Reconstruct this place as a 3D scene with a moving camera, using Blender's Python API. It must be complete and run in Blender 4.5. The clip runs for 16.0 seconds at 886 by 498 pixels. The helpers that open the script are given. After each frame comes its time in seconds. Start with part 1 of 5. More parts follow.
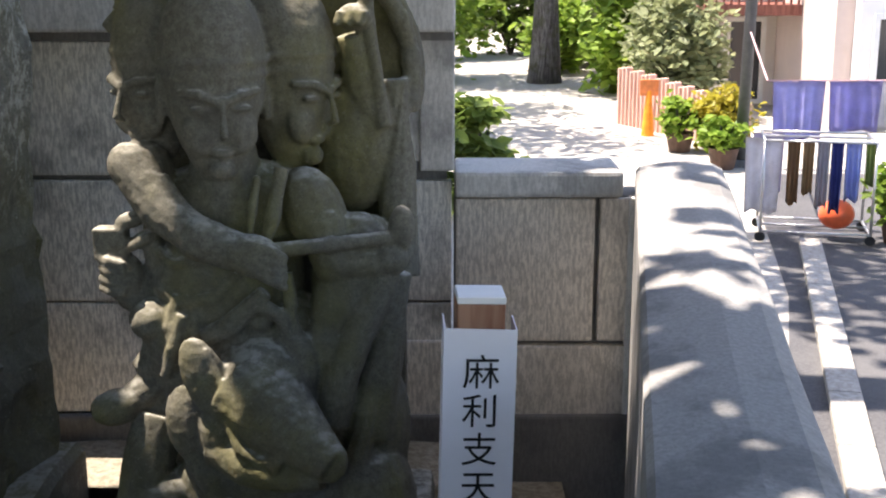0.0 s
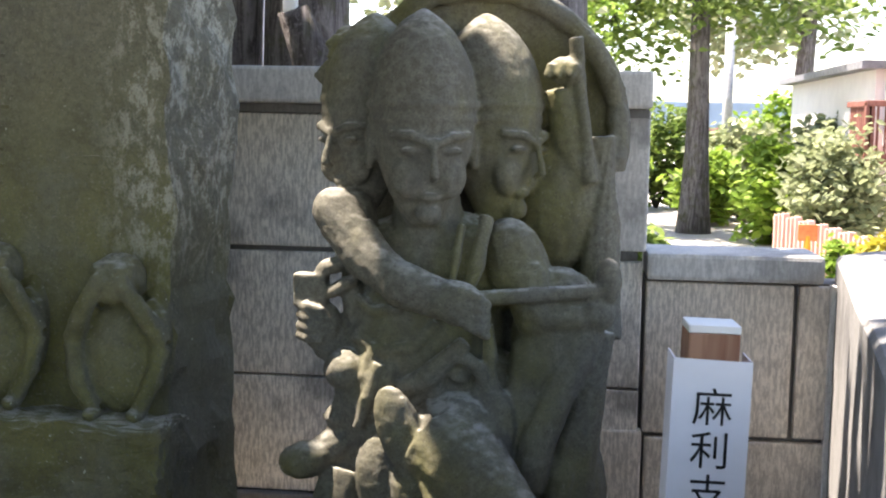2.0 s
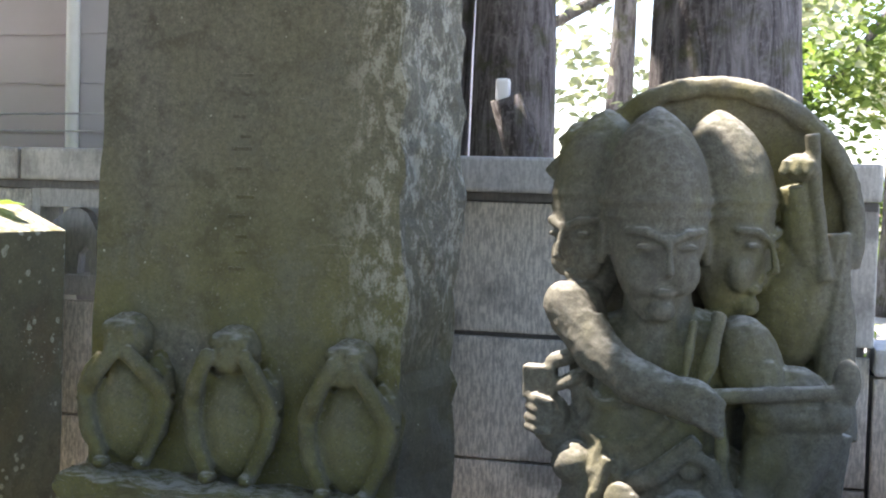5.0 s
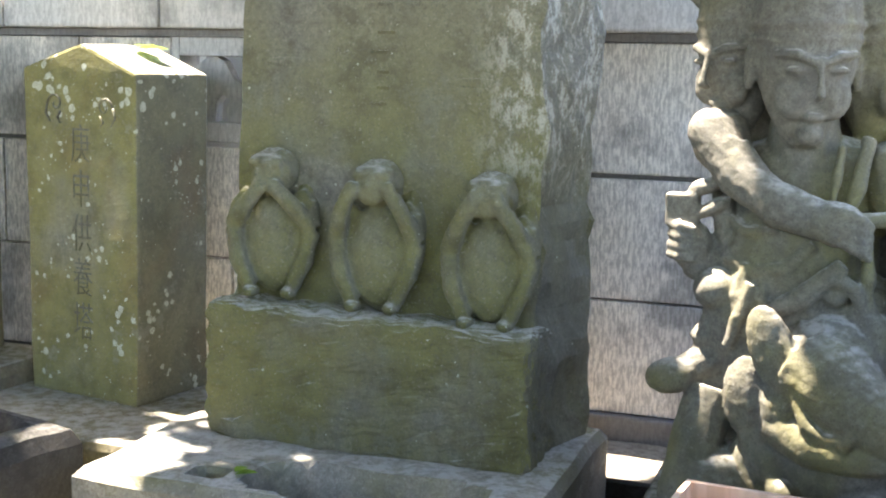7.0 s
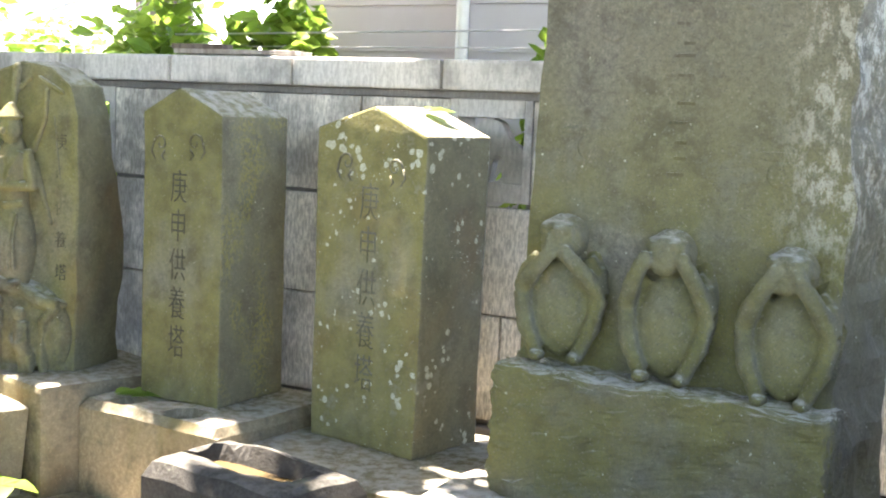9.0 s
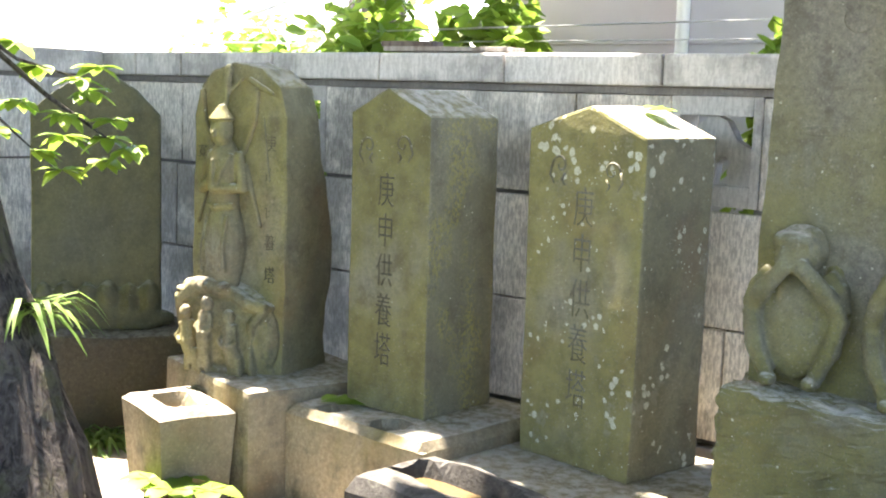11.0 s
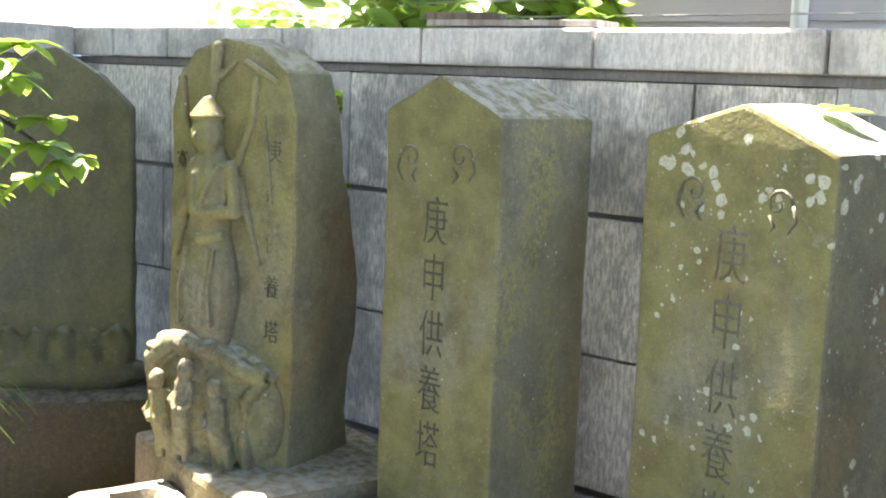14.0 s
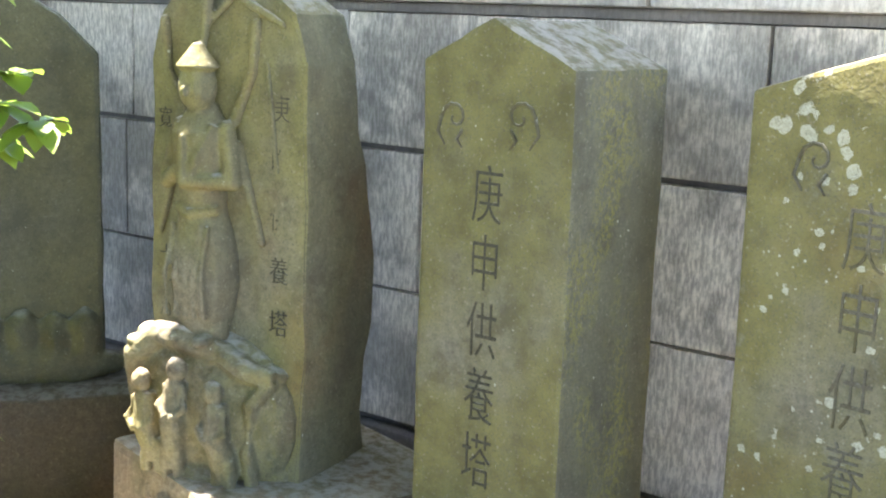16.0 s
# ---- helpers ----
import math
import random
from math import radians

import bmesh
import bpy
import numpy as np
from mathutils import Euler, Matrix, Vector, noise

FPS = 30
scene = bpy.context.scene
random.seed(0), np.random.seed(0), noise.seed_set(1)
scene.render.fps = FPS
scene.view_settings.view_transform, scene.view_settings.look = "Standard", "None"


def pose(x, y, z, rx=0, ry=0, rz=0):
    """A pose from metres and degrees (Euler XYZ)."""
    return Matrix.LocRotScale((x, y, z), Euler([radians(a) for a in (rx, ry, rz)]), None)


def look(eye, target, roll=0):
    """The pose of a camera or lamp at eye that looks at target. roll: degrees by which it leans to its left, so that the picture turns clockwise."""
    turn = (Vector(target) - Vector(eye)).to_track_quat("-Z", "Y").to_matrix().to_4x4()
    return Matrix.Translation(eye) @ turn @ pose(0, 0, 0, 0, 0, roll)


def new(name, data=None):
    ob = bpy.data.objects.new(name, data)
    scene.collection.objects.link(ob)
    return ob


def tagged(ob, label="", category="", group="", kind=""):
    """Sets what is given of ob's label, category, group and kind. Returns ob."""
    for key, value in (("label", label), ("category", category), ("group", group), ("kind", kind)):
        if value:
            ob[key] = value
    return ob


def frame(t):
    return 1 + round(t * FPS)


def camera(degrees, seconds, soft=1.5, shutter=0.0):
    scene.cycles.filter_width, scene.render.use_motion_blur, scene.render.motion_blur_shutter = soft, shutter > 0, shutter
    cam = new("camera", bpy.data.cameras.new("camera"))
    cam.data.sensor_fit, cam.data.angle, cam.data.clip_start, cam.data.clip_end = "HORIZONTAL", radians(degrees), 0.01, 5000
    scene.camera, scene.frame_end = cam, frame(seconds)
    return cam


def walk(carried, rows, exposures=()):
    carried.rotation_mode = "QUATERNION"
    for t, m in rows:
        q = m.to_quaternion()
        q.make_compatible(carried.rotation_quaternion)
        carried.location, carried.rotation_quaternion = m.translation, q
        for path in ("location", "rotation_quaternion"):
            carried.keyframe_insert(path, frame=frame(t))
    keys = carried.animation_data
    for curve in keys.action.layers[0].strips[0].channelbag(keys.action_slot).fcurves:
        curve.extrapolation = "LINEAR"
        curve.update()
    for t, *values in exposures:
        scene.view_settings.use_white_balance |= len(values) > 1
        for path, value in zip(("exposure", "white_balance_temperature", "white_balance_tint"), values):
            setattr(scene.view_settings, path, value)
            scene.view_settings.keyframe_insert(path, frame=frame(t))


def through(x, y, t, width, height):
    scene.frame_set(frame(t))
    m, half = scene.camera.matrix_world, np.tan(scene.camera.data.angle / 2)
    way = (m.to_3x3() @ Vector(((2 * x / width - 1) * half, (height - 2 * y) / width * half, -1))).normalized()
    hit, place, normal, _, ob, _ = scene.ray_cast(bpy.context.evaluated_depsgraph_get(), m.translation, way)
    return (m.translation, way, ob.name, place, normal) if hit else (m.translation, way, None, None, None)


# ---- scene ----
cam = camera(40.0, 16.0, 2.1)

PATH = [
    (0, (0.197, 0.033, 1.828), (0.202, 1.979, 1.365), 0.0),
    (0.5, (0.138, 0.053, 1.619), (0.112, 2.025, 1.288), -0.4),
    (1, (0.123, 0.068, 1.546), (0.026, 2.048, 1.28), 0.1),
    (1.5, (0.085, 0.08, 1.51), (-0.078, 2.061, 1.292), 0.7),
    (2, (0.015, 0.069, 1.541), (-0.199, 2.047, 1.339), 1.1),
    (2.5, (-0.009, 0.036, 1.563), (-0.29, 2.009, 1.399), 0.8),
    (3, (-0.017, 0.032, 1.594), (-0.363, 1.998, 1.473), 1.0),
    (3.5, (-0.041, 0.015, 1.623), (-0.43, 1.975, 1.549), 1.4),
    (6, (-0.144, -0.007, 1.51), (-0.723, 1.902, 1.367), 1.6),
    (6.5, (-0.152, -0.036, 1.455), (-0.769, 1.85, 1.204), 1.3),
    (7, (-0.2, -0.082, 1.444), (-0.85, 1.789, 1.165), 1.3),
    (7.5, (-0.271, -0.115, 1.476), (-0.97, 1.742, 1.223), 1.7),
    (8, (-0.343, -0.151, 1.5), (-1.113, 1.681, 1.274), 2.0),
    (8.5, (-0.394, -0.186, 1.502), (-1.254, 1.607, 1.292), 2.4),
    (9, (-0.432, -0.198, 1.499), (-1.389, 1.545, 1.284), 2.5),
    (9.5, (-0.438, -0.203, 1.517), (-1.502, 1.475, 1.286), 2.1),
    (10, (-0.443, -0.185, 1.533), (-1.613, 1.419, 1.288), 1.7),
    (12.5, (-0.983, 0.441, 1.529), (-2.243, 1.975, 1.286), 2.0),
    (13, (-1.139, 0.587, 1.535), (-2.396, 2.124, 1.29), 2.1),
    (13.5, (-1.305, 0.746, 1.534), (-2.564, 2.279, 1.285), 2.3),
    (14, (-1.471, 0.91, 1.544), (-2.737, 2.435, 1.275), 2.3),
    (14.5, (-1.632, 1.029, 1.548), (-2.892, 2.553, 1.252), 2.3),
    (15, (-1.772, 1.126, 1.553), (-3.025, 2.65, 1.221), 2.3),
    (15.5, (-1.921, 1.145, 1.551), (-3.121, 2.705, 1.194), 2.2),
    (16, (-2.0, 1.168, 1.554), (-3.17, 2.747, 1.185), 2.2),
]

# exposure: the clip's camera opens up as it turns from the bright street to the shaded stones
# (seconds, stops, kelvin, tint)
EXPO = [(t, s, k, 18) for t, s, k in ((0.0, 1.6, 7000), (1.0, 1.75, 6900), (2.0, 2.15, 7000), (3.0, 2.3, 7000), (3.5, 2.15, 6900), (5.8, 2.65, 6600), (6.3, 3.1, 6700), (7.0, 3.35, 6800), (9.0, 3.55, 6900), (13.5, 3.4, 6800), (16.0, 3.65, 6700))]
walk(cam, [(t, look(eye, target, roll)) for t, eye, target, roll in PATH], EXPO)

G = 0.06  # ground of the plot

# ---- world and sun ----
SUN_DIR = Vector((-0.42, 0.06, 1.0)).normalized()
world = bpy.data.worlds.new("sky")
scene.world = world
world.use_nodes = True
wn = world.node_tree
wn.nodes.clear()
sky = wn.nodes.new("ShaderNodeTexSky")
sky.sky_type = 'NISHITA'
sky.sun_disc = False
sky.sun_elevation = math.asin(SUN_DIR.z)
sky.sun_rotation = math.atan2(SUN_DIR.x, SUN_DIR.y)
bg = wn.nodes.new("ShaderNodeBackground")
bg.inputs["Strength"].default_value = 0.15
wo = wn.nodes.new("ShaderNodeOutputWorld")
wn.links.new(sky.outputs[0], bg.inputs[0])
wn.links.new(bg.outputs[0], wo.inputs[0])
sun_data = bpy.data.lights.new("sun", 'SUN')
sun_data.energy, sun_data.angle, sun_data.color = 5.0, radians(0.53), (1.0, 0.95, 0.86)
sun = new("sun", sun_data)
sun.matrix_world = look(SUN_DIR * 30, (0, 0, 0))


# ---- materials ----
class Mat:
    """A small builder of node materials."""

    def __init__(self, name, rough=0.8, metal=0.0, spec=0.3):
        self.m = bpy.data.materials.new(name)
        self.m.use_nodes = True
        self.t = self.m.node_tree
        self.b = self.t.nodes["Principled BSDF"]
        self.b.inputs["Roughness"].default_value = rough
        self.b.inputs["Metallic"].default_value = metal
        self.b.inputs["Specular IOR Level"].default_value = spec
        self.co = self.t.nodes.new("ShaderNodeTexCoord").outputs["Object"]
        self.bumps = []

    def n(self, kind, **values):
        node = self.t.nodes.new("ShaderNode" + kind)
        for k, v in values.items():
            node.inputs[k].default_value = v
        return node

    def link(self, a, b):
        self.t.links.new(a, b)

    def scaled(self, scale):
        mp = self.n("Mapping")
        mp.inputs["Scale"].default_value = scale
        self.link(self.co, mp.inputs["Vector"])
        return mp.outputs[0]

    def noise(self, scale, detail=4.0, rough=0.6, stretch=(1, 1, 1), distort=0.0):
        nd = self.n("TexNoise", Scale=scale, Detail=detail, Roughness=rough, Distortion=distort)
        self.link(self.scaled(stretch), nd.inputs["Vector"])
        return nd.outputs["Fac"]

    def voronoi(self, scale, stretch=(1, 1, 1), random=1.0):
        nd = self.n("TexVoronoi", Scale=scale, Randomness=random)
        self.link(self.scaled(stretch), nd.inputs["Vector"])
        return nd.outputs["Distance"]

    def ramp(self, fac, lo, hi, a=0.0, b=1.0):
        nd = self.n("MapRange")
        nd.inputs["From Min"].default_value, nd.inputs["From Max"].default_value = lo, hi
        nd.inputs["To Min"].default_value, nd.inputs["To Max"].default_value = a, b
        nd.interpolation_type = 'SMOOTHSTEP'
        self.link(fac, nd.inputs["Value"])
        return nd.outputs[0]

    def times(self, a, b):
        nd = self.n("Math")
        nd.operation = 'MULTIPLY'
        for k, v in enumerate((a, b)):
            if isinstance(v, (int, float)):
                nd.inputs[k].default_value = v
            else:
                self.link(v, nd.inputs[k])
        return nd.outputs[0]

    def mix(self, fac, a, b):
        nd = self.t.nodes.new("ShaderNodeMix")
        nd.data_type = 'RGBA'
        for sock, v in ((nd.inputs[0], fac), (nd.inputs[6], a), (nd.inputs[7], b)):
            if isinstance(v, (int, float)):
                sock.default_value = v
            elif isinstance(v, tuple):
                sock.default_value = (*v, 1.0)
            else:
                self.link(v, sock)
        return nd.outputs[2]

    def facing(self, axis):
        """How far the surface faces an axis of the world: x, y or z of the normal."""
        g = self.t.nodes.new("ShaderNodeNewGeometry")
        s = self.t.nodes.new("ShaderNodeSeparateXYZ")
        self.link(g.outputs["Normal"], s.inputs[0])
        return s.outputs[axis]

    def height(self, axis=2):
        s = self.t.nodes.new("ShaderNodeSeparateXYZ")
        self.link(self.co, s.inputs[0])
        return s.outputs[axis]

    def random(self):
        return self.t.nodes.new("ShaderNodeObjectInfo").outputs["Random"]

    def island(self):
        return self.t.nodes.new("ShaderNodeNewGeometry").outputs["Random Per Island"]

    def bump(self, fac, strength, distance):
        nd = self.n("Bump", Strength=strength, Distance=distance)
        self.link(fac, nd.inputs["Height"])
        if self.bumps:
            self.link(self.bumps[-1], nd.inputs["Normal"])
        self.bumps.append(nd.outputs[0])

    def done(self, colour):
        if isinstance(colour, tuple):
            self.b.inputs["Base Color"].default_value = (*colour, 1.0)
        else:
            self.link(colour, self.b.inputs["Base Color"])
        if self.bumps:
            self.link(self.bumps[-1], self.b.inputs["Normal"])
        return self.m


def stone(name, base, moss=0.6, lichen=0.0, moss_col=(0.165, 0.155, 0.055), dark=(0.07, 0.068, 0.055), grain=1.0, patch=0.0, rust=0.0, grey_above=None, pale_edge=None, lichen_above=None, side_moss=0.0, sky=1.0):
    m = Mat(name, 0.92, 0, 0.15)
    fine = m.noise(55, 5, 0.7)
    mid = m.noise(9, 5, 0.65)
    big = m.noise(2.3, 4, 0.6, (1, 1, 0.7))
    c = m.mix(m.ramp(fine, 0.3, 0.72), tuple(v * 0.72 for v in base), tuple(min(1, v * 1.2) for v in base))
    c = m.mix(m.times(m.ramp(mid, 0.48, 0.72), 0.7), c, dark)
    # +x faces carry less growth; their weaker light is painted in as darker grey
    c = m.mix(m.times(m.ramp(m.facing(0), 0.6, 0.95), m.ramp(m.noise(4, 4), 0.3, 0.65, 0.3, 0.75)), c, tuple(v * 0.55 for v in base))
    grit = m.noise(210, 3, 0.8)
    if moss > 0:
        f = m.times(m.ramp(big, 0.62 - 0.42 * moss, 0.8 - 0.3 * moss), m.ramp(fine, 0.22, 0.5, 0.55, 0.95))
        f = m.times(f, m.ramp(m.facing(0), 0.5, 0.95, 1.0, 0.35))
        if grey_above:
            f = m.times(f, m.ramp(m.height(2), grey_above[0], grey_above[1], 1.0, 0.3))
        c = m.mix(f, c, m.mix(m.ramp(mid, 0.35, 0.7), moss_col, tuple(v * 0.62 for v in moss_col)))
    if side_moss > 0:
        f = m.times(m.times(m.ramp(m.facing(0), 0.6, 0.95), side_moss), m.times(m.ramp(m.noise(5.0, 3, 0.6, (1, 1, 0.5)), 0.42, 0.62), m.ramp(m.noise(75, 4, 0.75), 0.45, 0.58)))
        c = m.mix(m.times(f, 0.7), c, (0.27, 0.25, 0.065))
    if pale_edge:
        f = m.times(m.ramp(m.height(0), pale_edge[0], pale_edge[1]), m.ramp(m.height(2), 1.0, 1.35))
        f = m.times(f, m.ramp(m.noise(24, 6, 0.8, (1, 1, 0.6)), 0.47, 0.6))
        c = m.mix(m.times(f, 0.75), c, (0.42, 0.41, 0.33))
    if rust > 0:
        c = m.mix(m.times(m.ramp(m.noise(3.1, 3), 0.5, 0.7), rust), c, (0.19, 0.1, 0.045))
    if patch > 0:
        f = m.times(m.ramp(m.noise(4.5, 6, 0.75), 0.56, 0.64), patch)
        c = m.mix(f, c, (0.42, 0.42, 0.34))
    if lichen > 0:
        d0 = m.voronoi(25, (1, 1, 1))
        ad = m.n("Math")
        ad.operation = 'ADD'
        m.link(d0, ad.inputs[0])
        m.link(m.ramp(fine, 0.3, 0.7, -0.08, 0.12), ad.inputs[1])
        d = ad.outputs[0]
        size = m.ramp(m.noise(4.2, 3), 0.42, 0.64, 0.0, 0.36 * lichen)
        if lichen_above:
            up = m.n("Math")
            up.operation = 'ADD'
            m.link(size, up.inputs[0])
            m.link(m.times(m.ramp(m.height(2), lichen_above[0], lichen_above[1], 0.0, 0.27), m.ramp(m.noise(14, 2), 0.4, 0.6)), up.inputs[1])
            size = up.outputs[0]
        gt = m.n("Math")
        gt.operation = 'LESS_THAN'
        m.link(d, gt.inputs[0])
        m.link(size, gt.inputs[1])
        c = m.mix(m.times(gt.outputs[0], m.ramp(fine, 0.2, 0.6, 0.35, 0.9)), c, (0.5, 0.51, 0.4))
        s = m.voronoi(46)
        c = m.mix(m.times(lichen * lichen, m.times(m.ramp(s, 0.16, 0.1), m.ramp(m.noise(6.5, 2), 0.52, 0.6))), c, (0.45, 0.46, 0.36))
    c = m.mix(m.times(m.ramp(grit, 0.5, 0.66), 0.6), c, tuple(v * 0.45 for v in base))
    c = m.mix(m.times(m.ramp(m.noise(120, 2, 0.6), 0.6, 0.74), 0.35), c, tuple(min(1, v * 1.9) for v in base))
    # patchy paler grey on faces that look up
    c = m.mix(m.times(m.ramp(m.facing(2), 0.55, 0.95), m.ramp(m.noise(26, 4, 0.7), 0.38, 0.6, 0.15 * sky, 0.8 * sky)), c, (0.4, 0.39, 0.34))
    m.bump(fine, 0.55 * grain, 0.006)
    m.bump(mid, 0.5 * grain, 0.02)
    m.bump(m.noise(140, 3, 0.7), 0.5 * grain, 0.003)
    return m.done(c)


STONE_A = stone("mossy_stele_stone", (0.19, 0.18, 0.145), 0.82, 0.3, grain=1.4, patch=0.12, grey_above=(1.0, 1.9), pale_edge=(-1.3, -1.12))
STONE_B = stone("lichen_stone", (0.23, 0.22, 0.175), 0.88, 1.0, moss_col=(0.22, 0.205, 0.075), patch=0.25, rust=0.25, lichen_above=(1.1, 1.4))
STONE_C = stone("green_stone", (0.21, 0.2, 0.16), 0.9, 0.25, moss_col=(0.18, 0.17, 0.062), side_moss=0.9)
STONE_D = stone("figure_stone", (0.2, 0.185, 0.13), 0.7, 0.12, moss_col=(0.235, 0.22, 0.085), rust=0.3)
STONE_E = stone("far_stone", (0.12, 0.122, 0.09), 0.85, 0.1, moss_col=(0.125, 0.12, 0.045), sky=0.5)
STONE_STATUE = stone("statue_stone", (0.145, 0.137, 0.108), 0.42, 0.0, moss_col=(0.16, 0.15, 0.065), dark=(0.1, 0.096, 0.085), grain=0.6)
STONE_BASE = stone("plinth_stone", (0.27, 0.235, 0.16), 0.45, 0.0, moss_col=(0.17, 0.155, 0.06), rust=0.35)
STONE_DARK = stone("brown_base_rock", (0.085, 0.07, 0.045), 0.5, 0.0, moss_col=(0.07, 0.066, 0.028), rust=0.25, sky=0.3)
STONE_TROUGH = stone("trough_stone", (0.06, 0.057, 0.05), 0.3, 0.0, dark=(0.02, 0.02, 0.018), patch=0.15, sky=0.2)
# raised strokes wear this darker tone in place of the grooves' dirt and shade
STONE_CUT_SHADE = stone("groove_shade_stone", (0.075, 0.072, 0.05), 0.3, 0.0, moss_col=(0.08, 0.08, 0.03))

# lighter mix for faint strokes, again with groove shade put in the colour
STONE_FAINT_SHADE = stone("faint_groove_shade_stone", (0.14, 0.135, 0.1), 0.5, 0.2, moss_col=(0.14, 0.13, 0.055))


def concrete(name, base, streak=1.0, stain=0.6):
    m = Mat(name, 0.9, 0, 0.2)
    v = m.noise(95, 4, 0.75, (1, 1, 0.22))
    f = m.noise(90, 3, 0.7)
    b = m.noise(2.6, 5, 0.65)
    c = m.mix(m.ramp(v, 0.4, 0.6), tuple(x * (1 - 0.5 * streak) for x in base), tuple(min(1, x * 1.15) for x in base))
    c = m.mix(m.times(m.ramp(f, 0.5, 0.7), 0.4), c, tuple(x * 0.55 for x in base))
    c = m.mix(m.times(m.ramp(b, 0.47, 0.63), stain), c, (0.1, 0.1, 0.1))
    c = m.mix(m.times(m.random(), 0.25), c, tuple(x * 0.6 for x in base))
    m.bump(v, 0.5 * streak, 0.006)
    m.bump(f, 0.4, 0.003)
    return m.done(c)


WALL_BLOCK = concrete("wall_block", (0.78, 0.745, 0.67), 0.75, 0.6)
WALL_CAP = concrete("wall_cap_stone", (0.55, 0.54, 0.51), 0.3, 0.55)
WALL_JOINT = concrete("wall_joint", (0.2, 0.195, 0.185), 0.2, 0.5)
LOW_PANEL = concrete("low_wall_panel", (0.76, 0.705, 0.62), 0.6, 0.25)
PARAPET = concrete("parapet_concrete", (0.3, 0.295, 0.285), 0.15, 0.6)
# near-white that holds the light on the corner of low wall and parapet
LIT_CORNER = concrete("lit_corner_white", (0.75, 0.74, 0.7), 0.1, 0.1)


def ground_mat():
    m = Mat("packed_earth", 0.95, 0, 0.1)
    a, b, p = m.noise(3, 5), m.noise(40, 4, 0.7), m.voronoi(60)
    c = m.mix(m.ramp(b, 0.3, 0.7), (0.21, 0.175, 0.13), (0.36, 0.32, 0.25))
    c = m.mix(m.times(m.ramp(a, 0.5, 0.7), 0.5), c, (0.13, 0.12, 0.07))
    m.bump(b, 0.6, 0.01)
    m.bump(p, 0.3, 0.008)
    return m.done(c)


def asphalt_mat():
    m = Mat("asphalt", 0.9, 0, 0.2)
    b = m.noise(60, 4, 0.7)
    c = m.mix(m.ramp(b, 0.3, 0.7), (0.055, 0.055, 0.06), (0.1, 0.1, 0.105))
    c = m.mix(m.times(m.ramp(m.noise(0.6, 4), 0.45, 0.65), 0.6), c, (0.13, 0.13, 0.13))
    m.bump(b, 0.5, 0.006)
    return m.done(c)


def path_mat():
    m = Mat("pale_gravel_path", 0.95, 0, 0.1)
    b = m.noise(30, 4, 0.7)
    c = m.mix(m.ramp(b, 0.3, 0.7), (0.3, 0.28, 0.25), (0.46, 0.44, 0.4))
    m.bump(b, 0.5, 0.01)
    return m.done(c)


def bark_mat(name, a, b, scale=1.0):
    m = Mat(name, 0.95, 0, 0.1)
    v = m.noise(16 * scale, 5, 0.7, (1, 1, 0.14), 1.2)
    f = m.noise(50, 4, 0.7)
    c = m.mix(m.ramp(v, 0.35, 0.65), a, b)
    c = m.mix(m.times(m.ramp(f, 0.5, 0.7), 0.5), c, tuple(x * 1.3 for x in b))
    c = m.mix(m.times(m.ramp(m.noise(7, 4), 0.5, 0.66), 0.6), c, (0.07, 0.075, 0.035))
    m.bump(v, 0.9, 0.03)
    m.bump(f, 0.4, 0.006)
    return m.done(c)


def leaf_mat(name, dark, light, through=0.5):
    m = Mat(name, 0.5, 0, 0.3)
    c = m.mix(m.island(), dark, light)
    c = m.mix(m.times(m.ramp(m.noise(1.3, 2), 0.4, 0.6), 0.4), c, tuple(x * 0.7 for x in dark))
    m.link(c, m.b.inputs["Base Color"])
    tr = m.t.nodes.new("ShaderNodeBsdfTranslucent")
    m.link(c, tr.inputs["Color"])
    mx = m.t.nodes.new("ShaderNodeMixShader")
    mx.inputs[0].default_value = through
    m.link(m.b.outputs[0], mx.inputs[1])
    m.link(tr.outputs[0], mx.inputs[2])
    m.link(mx.outputs[0], m.t.nodes["Material Output"].inputs["Surface"])
    return m.m


def plain(name, colour, rough=0.7, metal=0.0, var=0.25, scale=12.0, bump=0.15):
    m = Mat(name, rough, metal, 0.3)
    f = m.noise(scale, 5, 0.65)
    c = m.mix(m.ramp(f, 0.3, 0.7), tuple(v * (1 - var) for v in colour), tuple(min(1, v * (1 + 0.5 * var)) for v in colour))
    m.bump(m.noise(scale * 5, 3), bump, 0.003)
    return m.done(c)


def wood_mat(name, a, b):
    m = Mat(name, 0.7, 0, 0.3)
    v = m.noise(20, 4, 0.6, (1, 1, 0.08), 0.6)
    c = m.mix(m.ramp(v, 0.35, 0.65), a, b)
    m.bump(v, 0.25, 0.003)
    return m.done(c)


EARTH, ASPHALT, PATHWAY = ground_mat(), asphalt_mat(), path_mat()
BARK = bark_mat("bark", (0.06, 0.052, 0.05), (0.2, 0.185, 0.18))
BARK_DARK = bark_mat("dark_bark", (0.02, 0.018, 0.016), (0.09, 0.08, 0.07), 1.6)
LEAF = leaf_mat("leaf_green", (0.1, 0.16, 0.035), (0.25, 0.33, 0.08))
LEAF_CANOPY = leaf_mat("canopy_leaf", (0.08, 0.12, 0.04), (0.17, 0.22, 0.08), 0.22)
LEAF_PALE = leaf_mat("leaf_pale", (0.22, 0.26, 0.13), (0.42, 0.45, 0.26))
LEAF_BRIGHT = leaf_mat("leaf_bright", (0.14, 0.25, 0.03), (0.32, 0.44, 0.07), 0.45)
